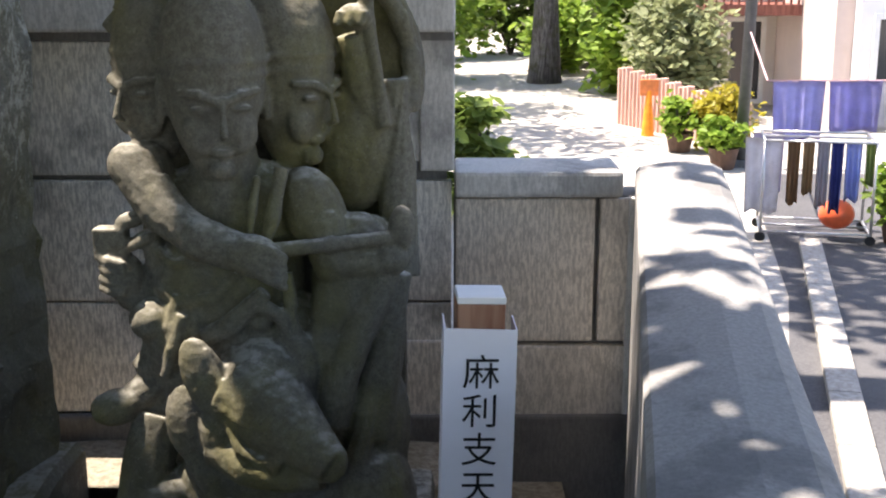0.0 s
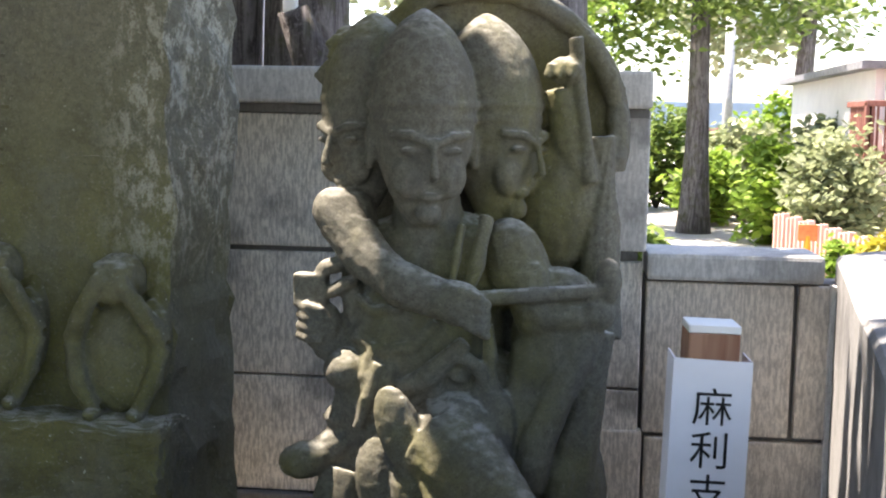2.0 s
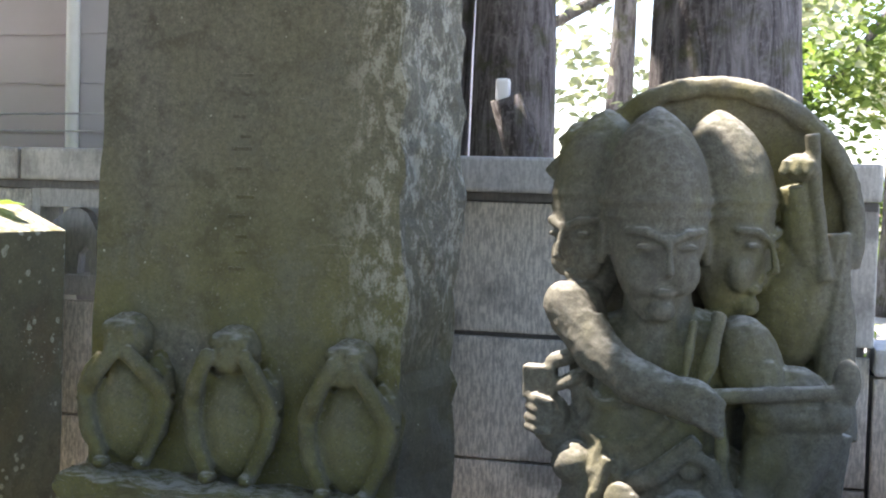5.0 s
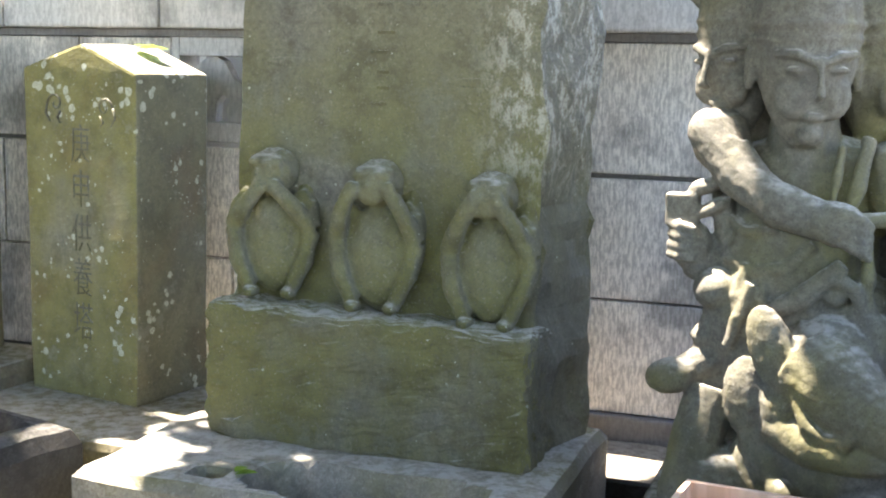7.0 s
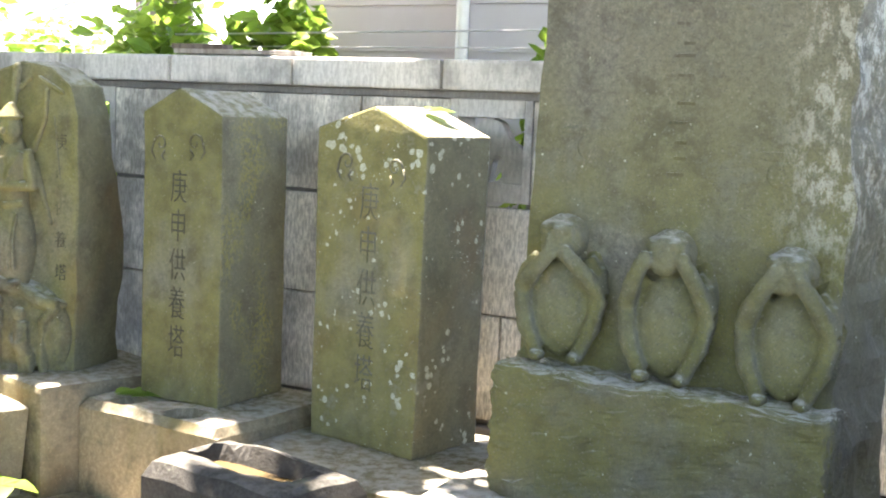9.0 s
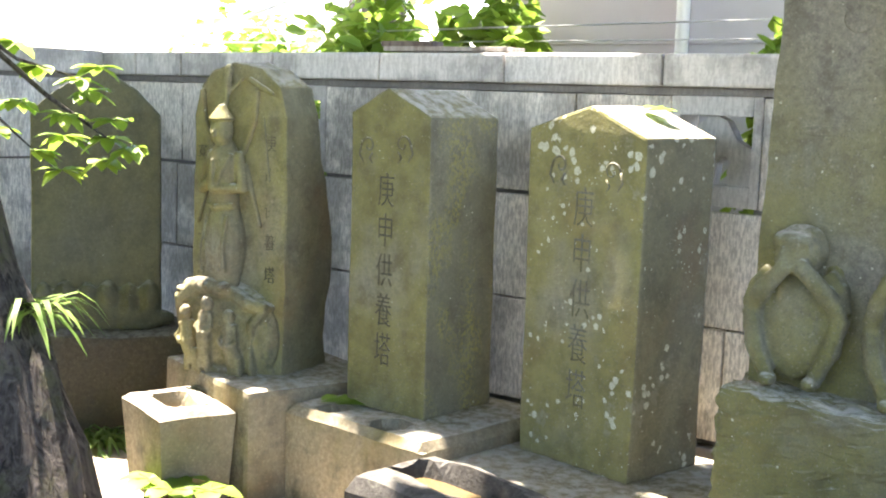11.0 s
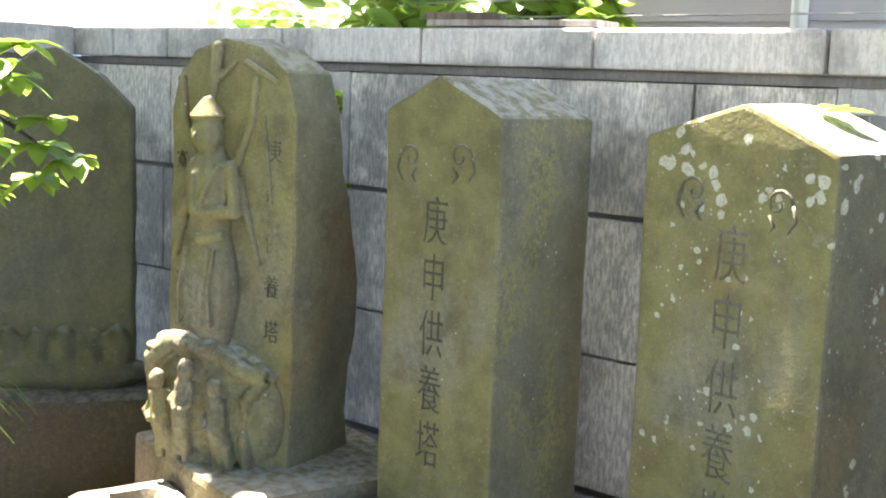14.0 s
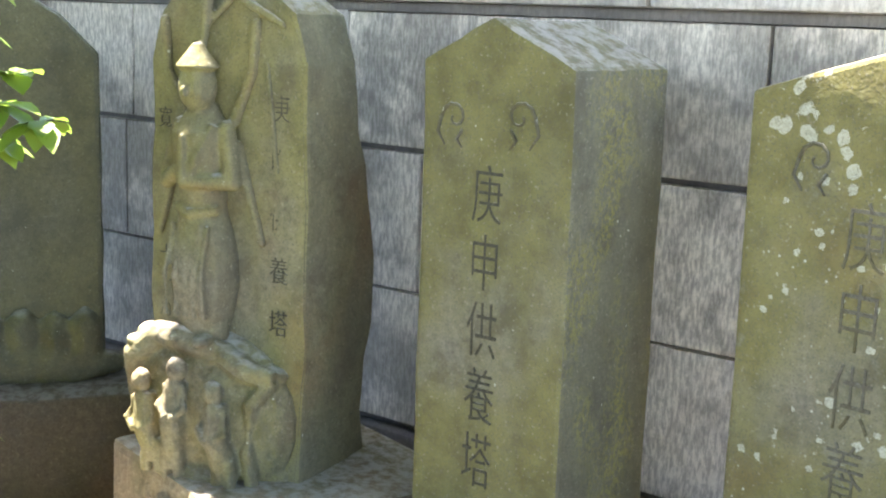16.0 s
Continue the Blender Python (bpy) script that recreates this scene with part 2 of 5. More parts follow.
LEAF_YELLOW = leaf_mat("leaf_yellow", (0.3, 0.24, 0.02), (0.45, 0.42, 0.06))
GRASS = leaf_mat("grass_blade", (0.09, 0.17, 0.03), (0.22, 0.32, 0.08))
PAPER = plain("white_paper", (0.8, 0.79, 0.84), 0.6, 0, 0.04, 6, 0.03)
INK = plain("black_ink", (0.012, 0.012, 0.013), 0.6, 0, 0.2, 30, 0.05)
POST_WOOD = wood_mat("post_wood", (0.2, 0.085, 0.05), (0.36, 0.2, 0.13))
NEW_WOOD = wood_mat("new_wood", (0.55, 0.38, 0.26), (0.7, 0.52, 0.38))
WHITE = plain("white_paint", (0.78, 0.78, 0.76), 0.5, 0, 0.08, 5, 0.05)


# ---- builders ----
def mesh_of(name, bm, mat, smooth=False):
    bmesh.ops.recalc_face_normals(bm, faces=bm.faces[:])
    me = bpy.data.meshes.new(name)
    bm.to_mesh(me)
    bm.free()
    if mat:
        me.materials.append(mat)
    if smooth:
        for p in me.polygons:
            p.use_smooth = True
    return me


def part(name, bm, mat, parent=None, label="", smooth=False):
    ob = new(name, mesh_of(name, bm, mat, smooth))
    if parent:
        ob.parent = parent
    if label:
        tagged(ob, label)
    return ob


def thing(name, label, category, m=None, group="", kind=""):
    ob = new(name)
    if m is not None:
        ob.matrix_basis = m
    return tagged(ob, label, category, group, kind)


def single(name, bm, mat, label, category, group="", kind="", smooth=False):
    return tagged(part(name, bm, mat, None, "", smooth), label, category, group, kind)


def add_box(bm, x0, x1, y0, y1, z0, z1, bevel=0.0, m=None, seg=2):
    vs = [bm.verts.new((x, y, z)) for z in (z0, z1) for y in (y0, y1) for x in (x0, x1)]
    fs = [bm.faces.new([vs[i] for i in q]) for q in ((0, 2, 3, 1), (4, 5, 7, 6), (0, 1, 5, 4), (2, 6, 7, 3), (0, 4, 6, 2), (1, 3, 7, 5))]
    if bevel:
        es = list({e for f in fs for e in f.edges})
        got = bmesh.ops.bevel(bm, geom=es, offset=bevel, segments=seg, profile=0.6, affect='EDGES')
        vs = list({v for f in got["faces"] for v in f.verts} | {v for v in vs if v.is_valid})
    if m is not None:
        bmesh.ops.transform(bm, matrix=m, verts=vs)
    return vs


def box(x0, x1, y0, y1, z0, z1, bevel=0.0):
    bm = bmesh.new()
    add_box(bm, x0, x1, y0, y1, z0, z1, bevel)
    return bm


def rough_up(bm, amount, scale=6.0, seed=0.0, keep_below=None):
    for v in bm.verts:
        if keep_below is not None and v.co.z < keep_below:
            continue
        p = v.co * scale + Vector((seed, seed * 0.7, seed * 1.3))
        v.co += noise.noise_vector(p) * amount + noise.noise_vector(p * 3.1) * amount * 0.45


def prism(points, y0, y1, cuts=0, bevel=0.0):
    """A slab with the outline points (x, z), from y0 to y1."""
    bm = bmesh.new()
    front = [bm.verts.new((x, y0, z)) for x, z in points]
    back = [bm.verts.new((x, y1, z)) for x, z in points]
    bm.faces.new(front)
    bm.faces.new(back[::-1])
    n = len(points)
    for i in range(n):
        bm.faces.new((front[i], front[(i + 1) % n], back[(i + 1) % n], back[i]))
    if bevel:
        bmesh.ops.bevel(bm, geom=[e for e in bm.edges], offset=bevel, segments=2, profile=0.6, affect='EDGES')
    if cuts:
        bmesh.ops.triangulate(bm, faces=bm.faces[:])
        for _ in range(cuts):
            bmesh.ops.subdivide_edges(bm, edges=[e for e in bm.edges if e.calc_length() > 0.07], cuts=1, use_grid_fill=False)
            bmesh.ops.triangulate(bm, faces=bm.faces[:])
    return bm


def ball(bm, c, r, m=None, seg=14):
    got = bmesh.ops.create_uvsphere(bm, u_segments=seg, v_segments=max(6, seg // 2 + 2), radius=1.0)
    t = Matrix.Translation(c) @ (m or Matrix()) @ Matrix.Diagonal((*r, 1))
    bmesh.ops.transform(bm, matrix=t, verts=got["verts"])


def limb(bm, a, b, ra, rb, seg=12, caps=True):
    a, b = Vector(a), Vector(b)
    d = b - a
    got = bmesh.ops.create_cone(bm, cap_ends=True, segments=seg, radius1=ra, radius2=rb, depth=d.length)
    t = Matrix.Translation((a + b) / 2) @ d.to_track_quat("Z", "Y").to_matrix().to_4x4()
    bmesh.ops.transform(bm, matrix=t, verts=got["verts"])
    if caps:
        ball(bm, a, (ra,) * 3, seg=10)
        ball(bm, b, (rb,) * 3, seg=10)


def tube(bm, pts, radii, seg=8):
    """One skin along the points."""
    rings = []
    pts = [Vector(p) for p in pts]
    for i, p in enumerate(pts):
        d = (pts[min(i + 1, len(pts) - 1)] - pts[max(i - 1, 0)]).normalized()
        q = Vector((0, 0, 1)).rotation_difference(d).to_matrix()
        rings.append([bm.verts.new(p + q @ Vector((math.cos(a) * radii[i], math.sin(a) * radii[i], 0))) for a in (2 * math.pi * k / seg for k in range(seg))])
    for r, s in zip(rings, rings[1:]):
        for k in range(seg):
            bm.faces.new((r[k], r[(k + 1) % seg], s[(k + 1) % seg], s[k]))
    bm.faces.new(rings[0][::-1])
    bm.faces.new(rings[-1])


def remesh(ob, size, rough=0.0, scale=0.05, wear=3):
    """Melts the joined lumps of a carving into one worn skin."""
    md = ob.modifiers.new("melt", 'REMESH')
    md.mode, md.voxel_size, md.use_smooth_shade = 'VOXEL', size, True
    sm = ob.modifiers.new("wear", 'SMOOTH')
    sm.iterations, sm.factor = wear, 0.5
    if rough:
        tx = bpy.data.textures.new("pits", 'CLOUDS')
        tx.noise_scale, tx.noise_depth = scale, 3
        dp = ob.modifiers.new("pits", 'DISPLACE')
        dp.texture, dp.strength, dp.mid_level, dp.texture_coords = tx, rough, 0.5, 'LOCAL'


def column(chars, x, top, pitch, size, squeeze, mat, parent, depth, label):
    """Characters one under the other on a face that looks along -y."""
    for k, ch in enumerate(chars):
        if ch != " ":
            lettering("character", ch, size, mat, pose(x, -0.0015, top - pitch * k, 90, 0, 0) @ Matrix.Diagonal((squeeze, 1, 1, 1)), parent, depth, label, 1.0, -0.009 * size)


def lettering(name, text, height, mat, m, parent, depth=0.002, label="", stretch=1.0, thin=0.0):
    """A word in the built-in font as one mesh, its baseline along x of the pose m, facing its z."""
    cu = bpy.data.curves.new(name, 'FONT')
    cu.body, cu.size, cu.extrude, cu.align_x, cu.align_y = text, height, depth, 'CENTER', 'CENTER'
    cu.space_line, cu.offset = stretch, thin
    tmp = new("tmp_text", cu)
    bpy.context.view_layer.update()
    me = bpy.data.meshes.new_from_object(tmp.evaluated_get(bpy.context.evaluated_depsgraph_get()))
    bpy.data.objects.remove(tmp)
    bpy.data.curves.remove(cu)
    me.name = name
    me.materials.clear()
    me.materials.append(mat)
    ob = new(name, me)
    ob.parent = parent
    ob.matrix_basis = m
    if label:
        tagged(ob, label)
    return ob


# ---- ground, road ----
def sheet(x0, x1, y0, y1, z, nx, ny, amp, seed=0.0):
    bm = bmesh.new()
    grid = [[bm.verts.new((x0 + (x1 - x0) * i / nx, y0 + (y1 - y0) * j / ny, 0)) for i in range(nx + 1)] for j in range(ny + 1)]
    for row in grid:
        for v in row:
            v.co.z = z + amp * noise.noise(Vector((v.co.x * 1.7 + seed, v.co.y * 1.7, seed)))
    for j in range(ny):
        for i in range(nx):
            bm.faces.new((grid[j][i], grid[j][i + 1], grid[j + 1][i + 1], grid[j + 1][i]))
    return bm


single("ground", sheet(-400, 400, -400, 400, -0.03, 40, 40, 0.0), PATHWAY, "pale bare ground reaching to the horizon", "ground", kind="structure")
single("plot_ground", sheet(-6.2, 0.62, -4.0, 4.05, G, 70, 80, 0.012, 3.0), EARTH, "packed sandy earth of the shrine plot, littered and dappled", "ground", kind="structure", smooth=True)
road_bm = bmesh.new()
vs = [road_bm.verts.new(p) for p in ((0.75, -12, -0.012), (2.1, -12, -0.012), (2.6, 4.0, -0.012), (3.0, 12.0, -0.012), (2.2, 26.0, -0.012), (0.6, 26.0, -0.012), (0.8, 12.0, -0.012), (0.9, 4.0, -0.012))]
road_bm.faces.new(vs)
single("road", road_bm, PATHWAY, "sunlit pale lane running along the walls", "road", kind="structure")
lot_bm = bmesh.new()
lot_bm.faces.new([lot_bm.verts.new(p) for p in ((1.0, -6, -0.006), (9.5, -6, -0.006), (9.5, 10.6, -0.006), (2.9, 10.6, -0.006), (2.15, 6.6, -0.006), (1.15, 3.0, -0.006))])
single("pavement", lot_bm, ASPHALT, "dark asphalt yard with dappled tree shade", "pavement", kind="structure")

# ---- back wall of blocks with coping ----
WX0, WX1, WY = -6.1, 0.24, 4.0
TOP = 1.725
# the pierced panels are open: the core stops there
HOLES = [(-4.92, -4.5), (-2.70, -2.40), (-0.33, 0.10)]
core_bm = bmesh.new()
add_box(core_bm, WX0, WX1 - 0.02, WY + 0.03, WY + 0.15, -0.02, 1.13)
xs = [WX0] + [v for h in HOLES for v in h] + [WX1 - 0.02]
for a, b in zip(xs[::2], xs[1::2]):
    add_box(core_bm, a, b, WY + 0.03, WY + 0.15, 1.13, 1.60)
wall_north = single("wall_north", core_bm, WALL_JOINT, "boundary wall of streaked grey concrete blocks under a coping", "wall", kind="structure")


def block(parent, x0, x1, z0, z1, mat, y=WY, thick=0.05, name="block", gap=0.004, bevel=0.006):
    return part(name, box(x0 + gap, x1 - gap, y, y + thick, z0 + gap, z1 - gap, bevel), mat, parent)


PITCH = 0.675
# lower courses, joints staggered; the eastern stretch lies a little lower
for k in range(-5, 6):
    for z0, z1, shift in ((0.74, 1.165, -3.515), (0.32, 0.74, -3.82)):
        x0 = shift + (k + 1) * PITCH
        a, b = max(WX0, x0), min(-1.6, x0 + PITCH)
        if b - a > 0.05:
            block(wall_north, a, b, z0, z1, WALL_BLOCK)
for a, b in ((-1.6, -0.42), (-0.42, WX1)):
    block(wall_north, a, b, 0.7, 1.12, WALL_BLOCK)
    block(wall_north, a, b, 0.3, 0.7, WALL_BLOCK)
footing = single("wall_footing", box(WX0, WX1 + 0.7, WY - 0.03, WY + 0.2, -0.05, 0.3, 0.01), WALL_JOINT, "dark rough footing strip along the base of the wall", "footing", kind="structure")
# upper course: solid panels between the pierced ones
UP = [(-6.1, -5.5), (-5.5, -4.94), (-4.49, -3.82), (-3.82, -3.145), (-3.145, -2.73), (-2.375, -1.6), (-1.6, -0.36)]
for a, b in UP:
    block(wall_north, a, b, 1.175 if a < -1.7 else 1.13, 1.575, WALL_BLOCK, WY)


def pierced(x0, x1):
    """A cast panel with an opening: a frame, and a wavy leaf of concrete that fills part of it."""
    z0, z1 = 1.182, 1.575
    f = 0.035
    bm = bmesh.new()
    add_box(bm, x0, x0 + f, WY, WY + 0.15, z0, z1, 0.004)
    add_box(bm, x1 - f, x1, WY, WY + 0.15, z0, z1, 0.004)
    add_box(bm, x0 + f, x1 - f, WY, WY + 0.15, z1 - 0.07, z1, 0.004)
    add_box(bm, x0 + f, x1 - f, WY, WY + 0.15, z0, z0 + 0.075, 0.004)
    part("panel_frame", bm, WALL_CAP, wall_north)
    w = x1 - x0 - 2 * f
    h = z1 - z0 - 0.145
    shape = ((0, 0), (0, 0.7), (0.3, 0.97), (0.45, 1.0), (0.58, 0.93), (0.72, 0.66), (0.86, 0.56), (1, 0.52), (1, 0), (0.64, 0), (0.6, 0.2), (0.66, 0.34), (0.56, 0.42), (0.46, 0.3), (0.44, 0))
    pts = [(x0 + f + w * u, z0 + 0.075 + h * v) for u, v in shape]
    part("fret", prism(pts, WY + 0.05, WY + 0.1), WALL_CAP, wall_north)


for a, b in ((-4.94, -4.49), (-2.73, -2.375), (-0.36, 0.13)):
    pierced(a, b)
# coping
cap_x = [-6.1, -5.78, -5.42, -4.76, -4.10, -3.44, -2.735, -2.05, -1.37, -0.69, 0.0, 0.25]
for a, b in zip(cap_x, cap_x[1:]):
    block(wall_north, a, b, 1.6, TOP, WALL_CAP, WY - 0.08, 0.33, "coping_stone", 0.004, 0.012)
part("bed_joint", box(WX0, WX1, WY - 0.015, WY + 0.16, 1.575, 1.603), WALL_JOINT, wall_north)
# end post of the high wall
part("end_post", box(0.13, 0.245, WY - 0.01, WY + 0.2, 1.15, 1.6, 0.008), WALL_CAP, wall_north)

# side wall, far left, in deep shade
wall_west = single("wall_west", box(WX0 - 0.2, WX0, -4.0, WY + 0.25, -0.02, 1.6), WALL_JOINT, "shaded side wall of grey blocks with coping", "wall", kind="structure")
for k in range(11):
    y0 = -4.0 + k * 0.72
    part("coping_stone", box(WX0 - 0.26, WX0 + 0.06, y0 + 0.004, y0 + 0.716, 1.6, TOP, 0.012), WALL_CAP, wall_west)
    for z0, z1 in ((0.32, 0.74), (0.74, 1.165), (1.175, 1.575)):
        part("block", box(WX0, WX0 + 0.03, y0 + 0.007, min(y0 + 0.713, 3.99), z0, z1, 0.006), WALL_BLOCK, wall_west)

# wall added unseen behind the plot to block light from the south
wall_south = single("wall_south", box(WX0 - 0.2, -0.2, -4.25, -4.0, -0.02, 1.7), WALL_JOINT, "plain grey wall added out of view behind the plot to block light", "wall", kind="structure")

# ---- low wall with panels ----
low = single("wall_low", box(0.245, 1.1, WY + 0.03, WY + 0.2, -0.02, 1.06), WALL_JOINT, "low wall of weathered panels with a flat coping", "wall", kind="structure")
part("panel", box(0.25, 0.715, WY, WY + 0.05, 0.56, 1.055, 0.008), LOW_PANEL, low)
part("panel", box(0.73, 1.02, WY, WY + 0.05, 0.56, 1.055, 0.008), LOW_PANEL, low)
part("panel", box(-0.2, 0.25, WY - 0.012, WY + 0.05, 0.03, 0.565, 0.008), LOW_PANEL, low)
part("panel", box(0.26, 1.02, WY - 0.006, WY + 0.05, 0.03, 0.545, 0.008), LOW_PANEL, low)
part("coping_stone", box(0.247, 0.80, WY - 0.04, WY + 0.27, 1.065, 1.152, 0.014), WALL_CAP, low)

# ---- parapet along the lane: sloping, rounded top ----
bm = bmesh.new()
rings = []
for i in range(34):
    s = i / 33
    y = 4.12 - s * 6.0
    x = 0.83 + (y - 3.9) * 0.148
    z = 1.135 + (y - 3.7) * 0.036 + 0.012 * noise.noise(Vector((0, y * 2, 0)))
    w = 0.295
    prof = [(0.0, -1.25), (0.0, -0.02), (0.012, -0.004), (0.09, 0.012), (0.165, 0.02), (0.25, 0.012), (w - 0.012, -0.006), (w, -0.03), (w, -1.25)]
    rings.append([bm.verts.new((x + dx, y - 0.148 * dx, z + dz)) for dx, dz in prof])
for r, s in zip(rings, rings[1:]):
    for a in range(len(r) - 1):
        bm.faces.new((r[a], r[a + 1], s[a + 1], s[a]))
bm.faces.new(rings[0])
bm.faces.new(rings[-1][::-1])
parapet = single("parapet_wall", bm, PARAPET, "grey concrete parapet wall with a worn rounded top", "wall", kind="structure", smooth=False)
# thin white strip painted in for the lit corner where the walls meet
part("mortar_fillet", box(0.825, 0.845, WY - 0.012, WY + 0.02, 0.06, 1.06, 0.004), LIT_CORNER, low)


# ---- stones ----
def upright(points, y0, y1, mat, parent, name, seed, amount=0.006, cuts=3, bevel=0.012):
    bm = prism(points, y0, y1, cuts, bevel)
    rough_up(bm, amount, 7.0, seed)
    return part(name, bm, mat, parent, smooth=False)


def slab_pose(x, y, turn):
    return pose(x, y, 0, 0, 0, turn)


# lichen-spotted stone
B = thing("memorial_stone", "gabled memorial stone spotted with white lichen, carved characters", "gravestone", slab_pose(-2.67, 3.34, -9), "row of memorial stones")
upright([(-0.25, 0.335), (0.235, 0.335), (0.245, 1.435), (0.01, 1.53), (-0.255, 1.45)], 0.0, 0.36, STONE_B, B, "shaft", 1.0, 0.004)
column("庚申供養塔", 0.0, 1.19, 0.15, 0.14, 0.66, STONE_FAINT_SHADE, B, 0.001, "faint carved character")


def swirl(parent, x, z, r, side, mat):
    """A curl of cloud with a trailing tail: raised tubes toned like a worn groove's shade."""
    bm = bmesh.new()
    curl = [(x + side * r * (1 - 0.075 * k) * math.cos(0.62 * k), -0.001, z + r * (1 - 0.075 * k) * math.sin(0.62 * k)) for k in range(12)]
    tube(bm, curl, [0.0045 - 0.0002 * k for k in range(12)], 6)
    tube(bm, [(x + side * r, -0.001, z), (x + side * r * 1.25, -0.001, z - r * 0.9), (x + side * r * 0.7, -0.001, z - r * 1.7)], [0.0045, 0.004, 0.002], 6)
    tube(bm, [(x - side * r * 0.6, -0.001, z - r * 0.7), (x - side * r * 0.2, -0.001, z - r * 1.3), (x - side * r * 0.6, -0.001, z - r * 1.8)], [0.004, 0.004, 0.002], 6)
    part("cloud_relief", bm, mat, parent, smooth=True)


swirl(B, -0.11, 1.33, 0.036, -1, STONE_FAINT_SHADE)
swirl(B, 0.11, 1.32, 0.036, 1, STONE_FAINT_SHADE)
Bp = thing("stone_plinth", "broad flat stone plinth, sunlit along its front edge", "plinth", None, "plinths of the stones")
bm = box(-3.07, -2.13, 2.93, 3.78, G - 0.03, 0.335, 0.03)
rough_up(bm, 0.006, 5, 2)
part("slab", bm, STONE_BASE, Bp)

# green stone
C = thing("memorial_stone", "green-grey memorial stone with a gabled top and carved characters", "gravestone", slab_pose(-3.375, 3.19, 0), "row of memorial stones")
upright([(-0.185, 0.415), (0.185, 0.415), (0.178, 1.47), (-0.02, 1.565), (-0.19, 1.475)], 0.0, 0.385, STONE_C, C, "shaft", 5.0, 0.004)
column("庚申供養塔", -0.015, 1.2, 0.142, 0.13, 0.62, STONE_CUT_SHADE, C, 0.001, "carved character")
swirl(C, -0.105, 1.36, 0.034, -1, STONE_FAINT_SHADE)
swirl(C, 0.055, 1.37, 0.036, 1, STONE_FAINT_SHADE)


def hollowed(x0, x1, y0, y1, z0, z1, holes, bevel, seed, amount=0.006):
    """A block with hollows sunk into its top: holes of (x, y, half length, half width, depth)."""
    bm = bmesh.new()
    nx, ny = int((x1 - x0) / 0.022), int((y1 - y0) / 0.022)
    top = []
    for j in range(ny + 1):
        row = []
        for i in range(nx + 1):
            x, y = x0 + (x1 - x0) * i / nx, y0 + (y1 - y0) * j / ny
            edge = min(x - x0, x1 - x, y - y0, y1 - y)
            z = z1 - (bevel * (1 - math.sqrt(max(0, 1 - (1 - min(1, edge / bevel)) ** 2))) if edge < bevel else 0)
            for hx, hy, hl, hw, hd in holes:
                q = (abs((x - hx) / hl) ** 4 + abs((y - hy) / hw) ** 4) ** 0.25
                if q < 1.0:
                    z = z1 - hd * min(1.0, (1 - q) / 0.1)
            p = Vector((x, y, z)) * 5 + Vector((seed, 0, 0))
            row.append(bm.verts.new((x, y, z + amount * noise.noise(p))))
        top.append(row)
    for j in range(ny):
        for i in range(nx):
            bm.faces.new((top[j][i], top[j][i + 1], top[j + 1][i + 1], top[j + 1][i]))
    rim = top[0] + [r[-1] for r in top[1:]] + top[-1][-2::-1] + [r[0] for r in top[-2:0:-1]]
    low_rim = [bm.verts.new((v.co.x, v.co.y, z0)) for v in rim]
    n = len(rim)
    for i in range(n):
        bm.faces.new((rim[i], low_rim[i], low_rim[(i + 1) % n], rim[(i + 1) % n]))
    bm.faces.new(low_rim)
    return bm


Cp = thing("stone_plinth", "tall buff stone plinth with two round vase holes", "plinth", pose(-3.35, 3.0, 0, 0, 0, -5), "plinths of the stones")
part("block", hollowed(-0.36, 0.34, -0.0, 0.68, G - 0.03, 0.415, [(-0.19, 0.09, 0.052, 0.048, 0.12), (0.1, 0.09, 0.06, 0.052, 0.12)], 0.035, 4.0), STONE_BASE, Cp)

# figure stone: slab with a relief of a standing figure above a carved rock
D = thing("memorial_stone", "round-topped stone carved with a standing figure over a rocky pedestal", "gravestone", slab_pose(-4.09, 3.13, 10), "row of memorial stones")
pts = [(-0.215, 0.43), (0.215, 0.43), (0.225, 0.8), (0.22, 1.45), (0.19, 1.555), (0.1, 1.625), (-0.03, 1.65), (-0.13, 1.615), (-0.19, 1.555), (-0.22, 1.44), (-0.225, 0.8)]
bm = prism(pts, 0.0, 0.25, 3, 0.012)
for v in bm.verts:
    if v.co.y > 0.14:
        v.co.y += 0.04 * noise.noise(v.co * 4) + 0.02 * noise.noise(v.co * 14) + 0.05 - 0.13 * max(0, v.co.z - 0.9)
rough_up(bm, 0.008, 6, 9)
part("slab", bm, STONE_D, D)
bm = bmesh.new()
fx = -0.045
robe = [(0.8, 0.05), (0.85, 0.068), (0.92, 0.083), (1.0, 0.08), (1.06, 0.066), (1.1, 0.056), (1.16, 0.06), (1.22, 0.07), (1.28, 0.072), (1.32, 0.045), (1.35, 0.03)]
tube(bm, [(fx + 0.006 * math.sin(z * 9), -0.022, z) for z, _ in robe], [r for _, r in robe], 20)
for k in range(5):
    x0 = fx - 0.05 + 0.025 * k
    tube(bm, [(x0, -0.078, 1.07), (x0 * 1.05 - 0.002, -0.1, 0.95), (x0 * 1.1 - 0.004, -0.088, 0.85)], [0.006, 0.008, 0.01], 6)
tube(bm, [(fx - 0.062, -0.05, 1.105), (fx, -0.082, 1.095), (fx + 0.062, -0.05, 1.105)], [0.012, 0.014, 0.012], 8)
tube(bm, [(fx - 0.05, -0.06, 1.3), (fx - 0.02, -0.088, 1.22), (fx + 0.02, -0.085, 1.16)], [0.01, 0.012, 0.01], 8)
tube(bm, [(fx + 0.05, -0.06, 1.3), (fx + 0.02, -0.088, 1.22), (fx - 0.01, -0.085, 1.16)], [0.01, 0.012, 0.01], 8)
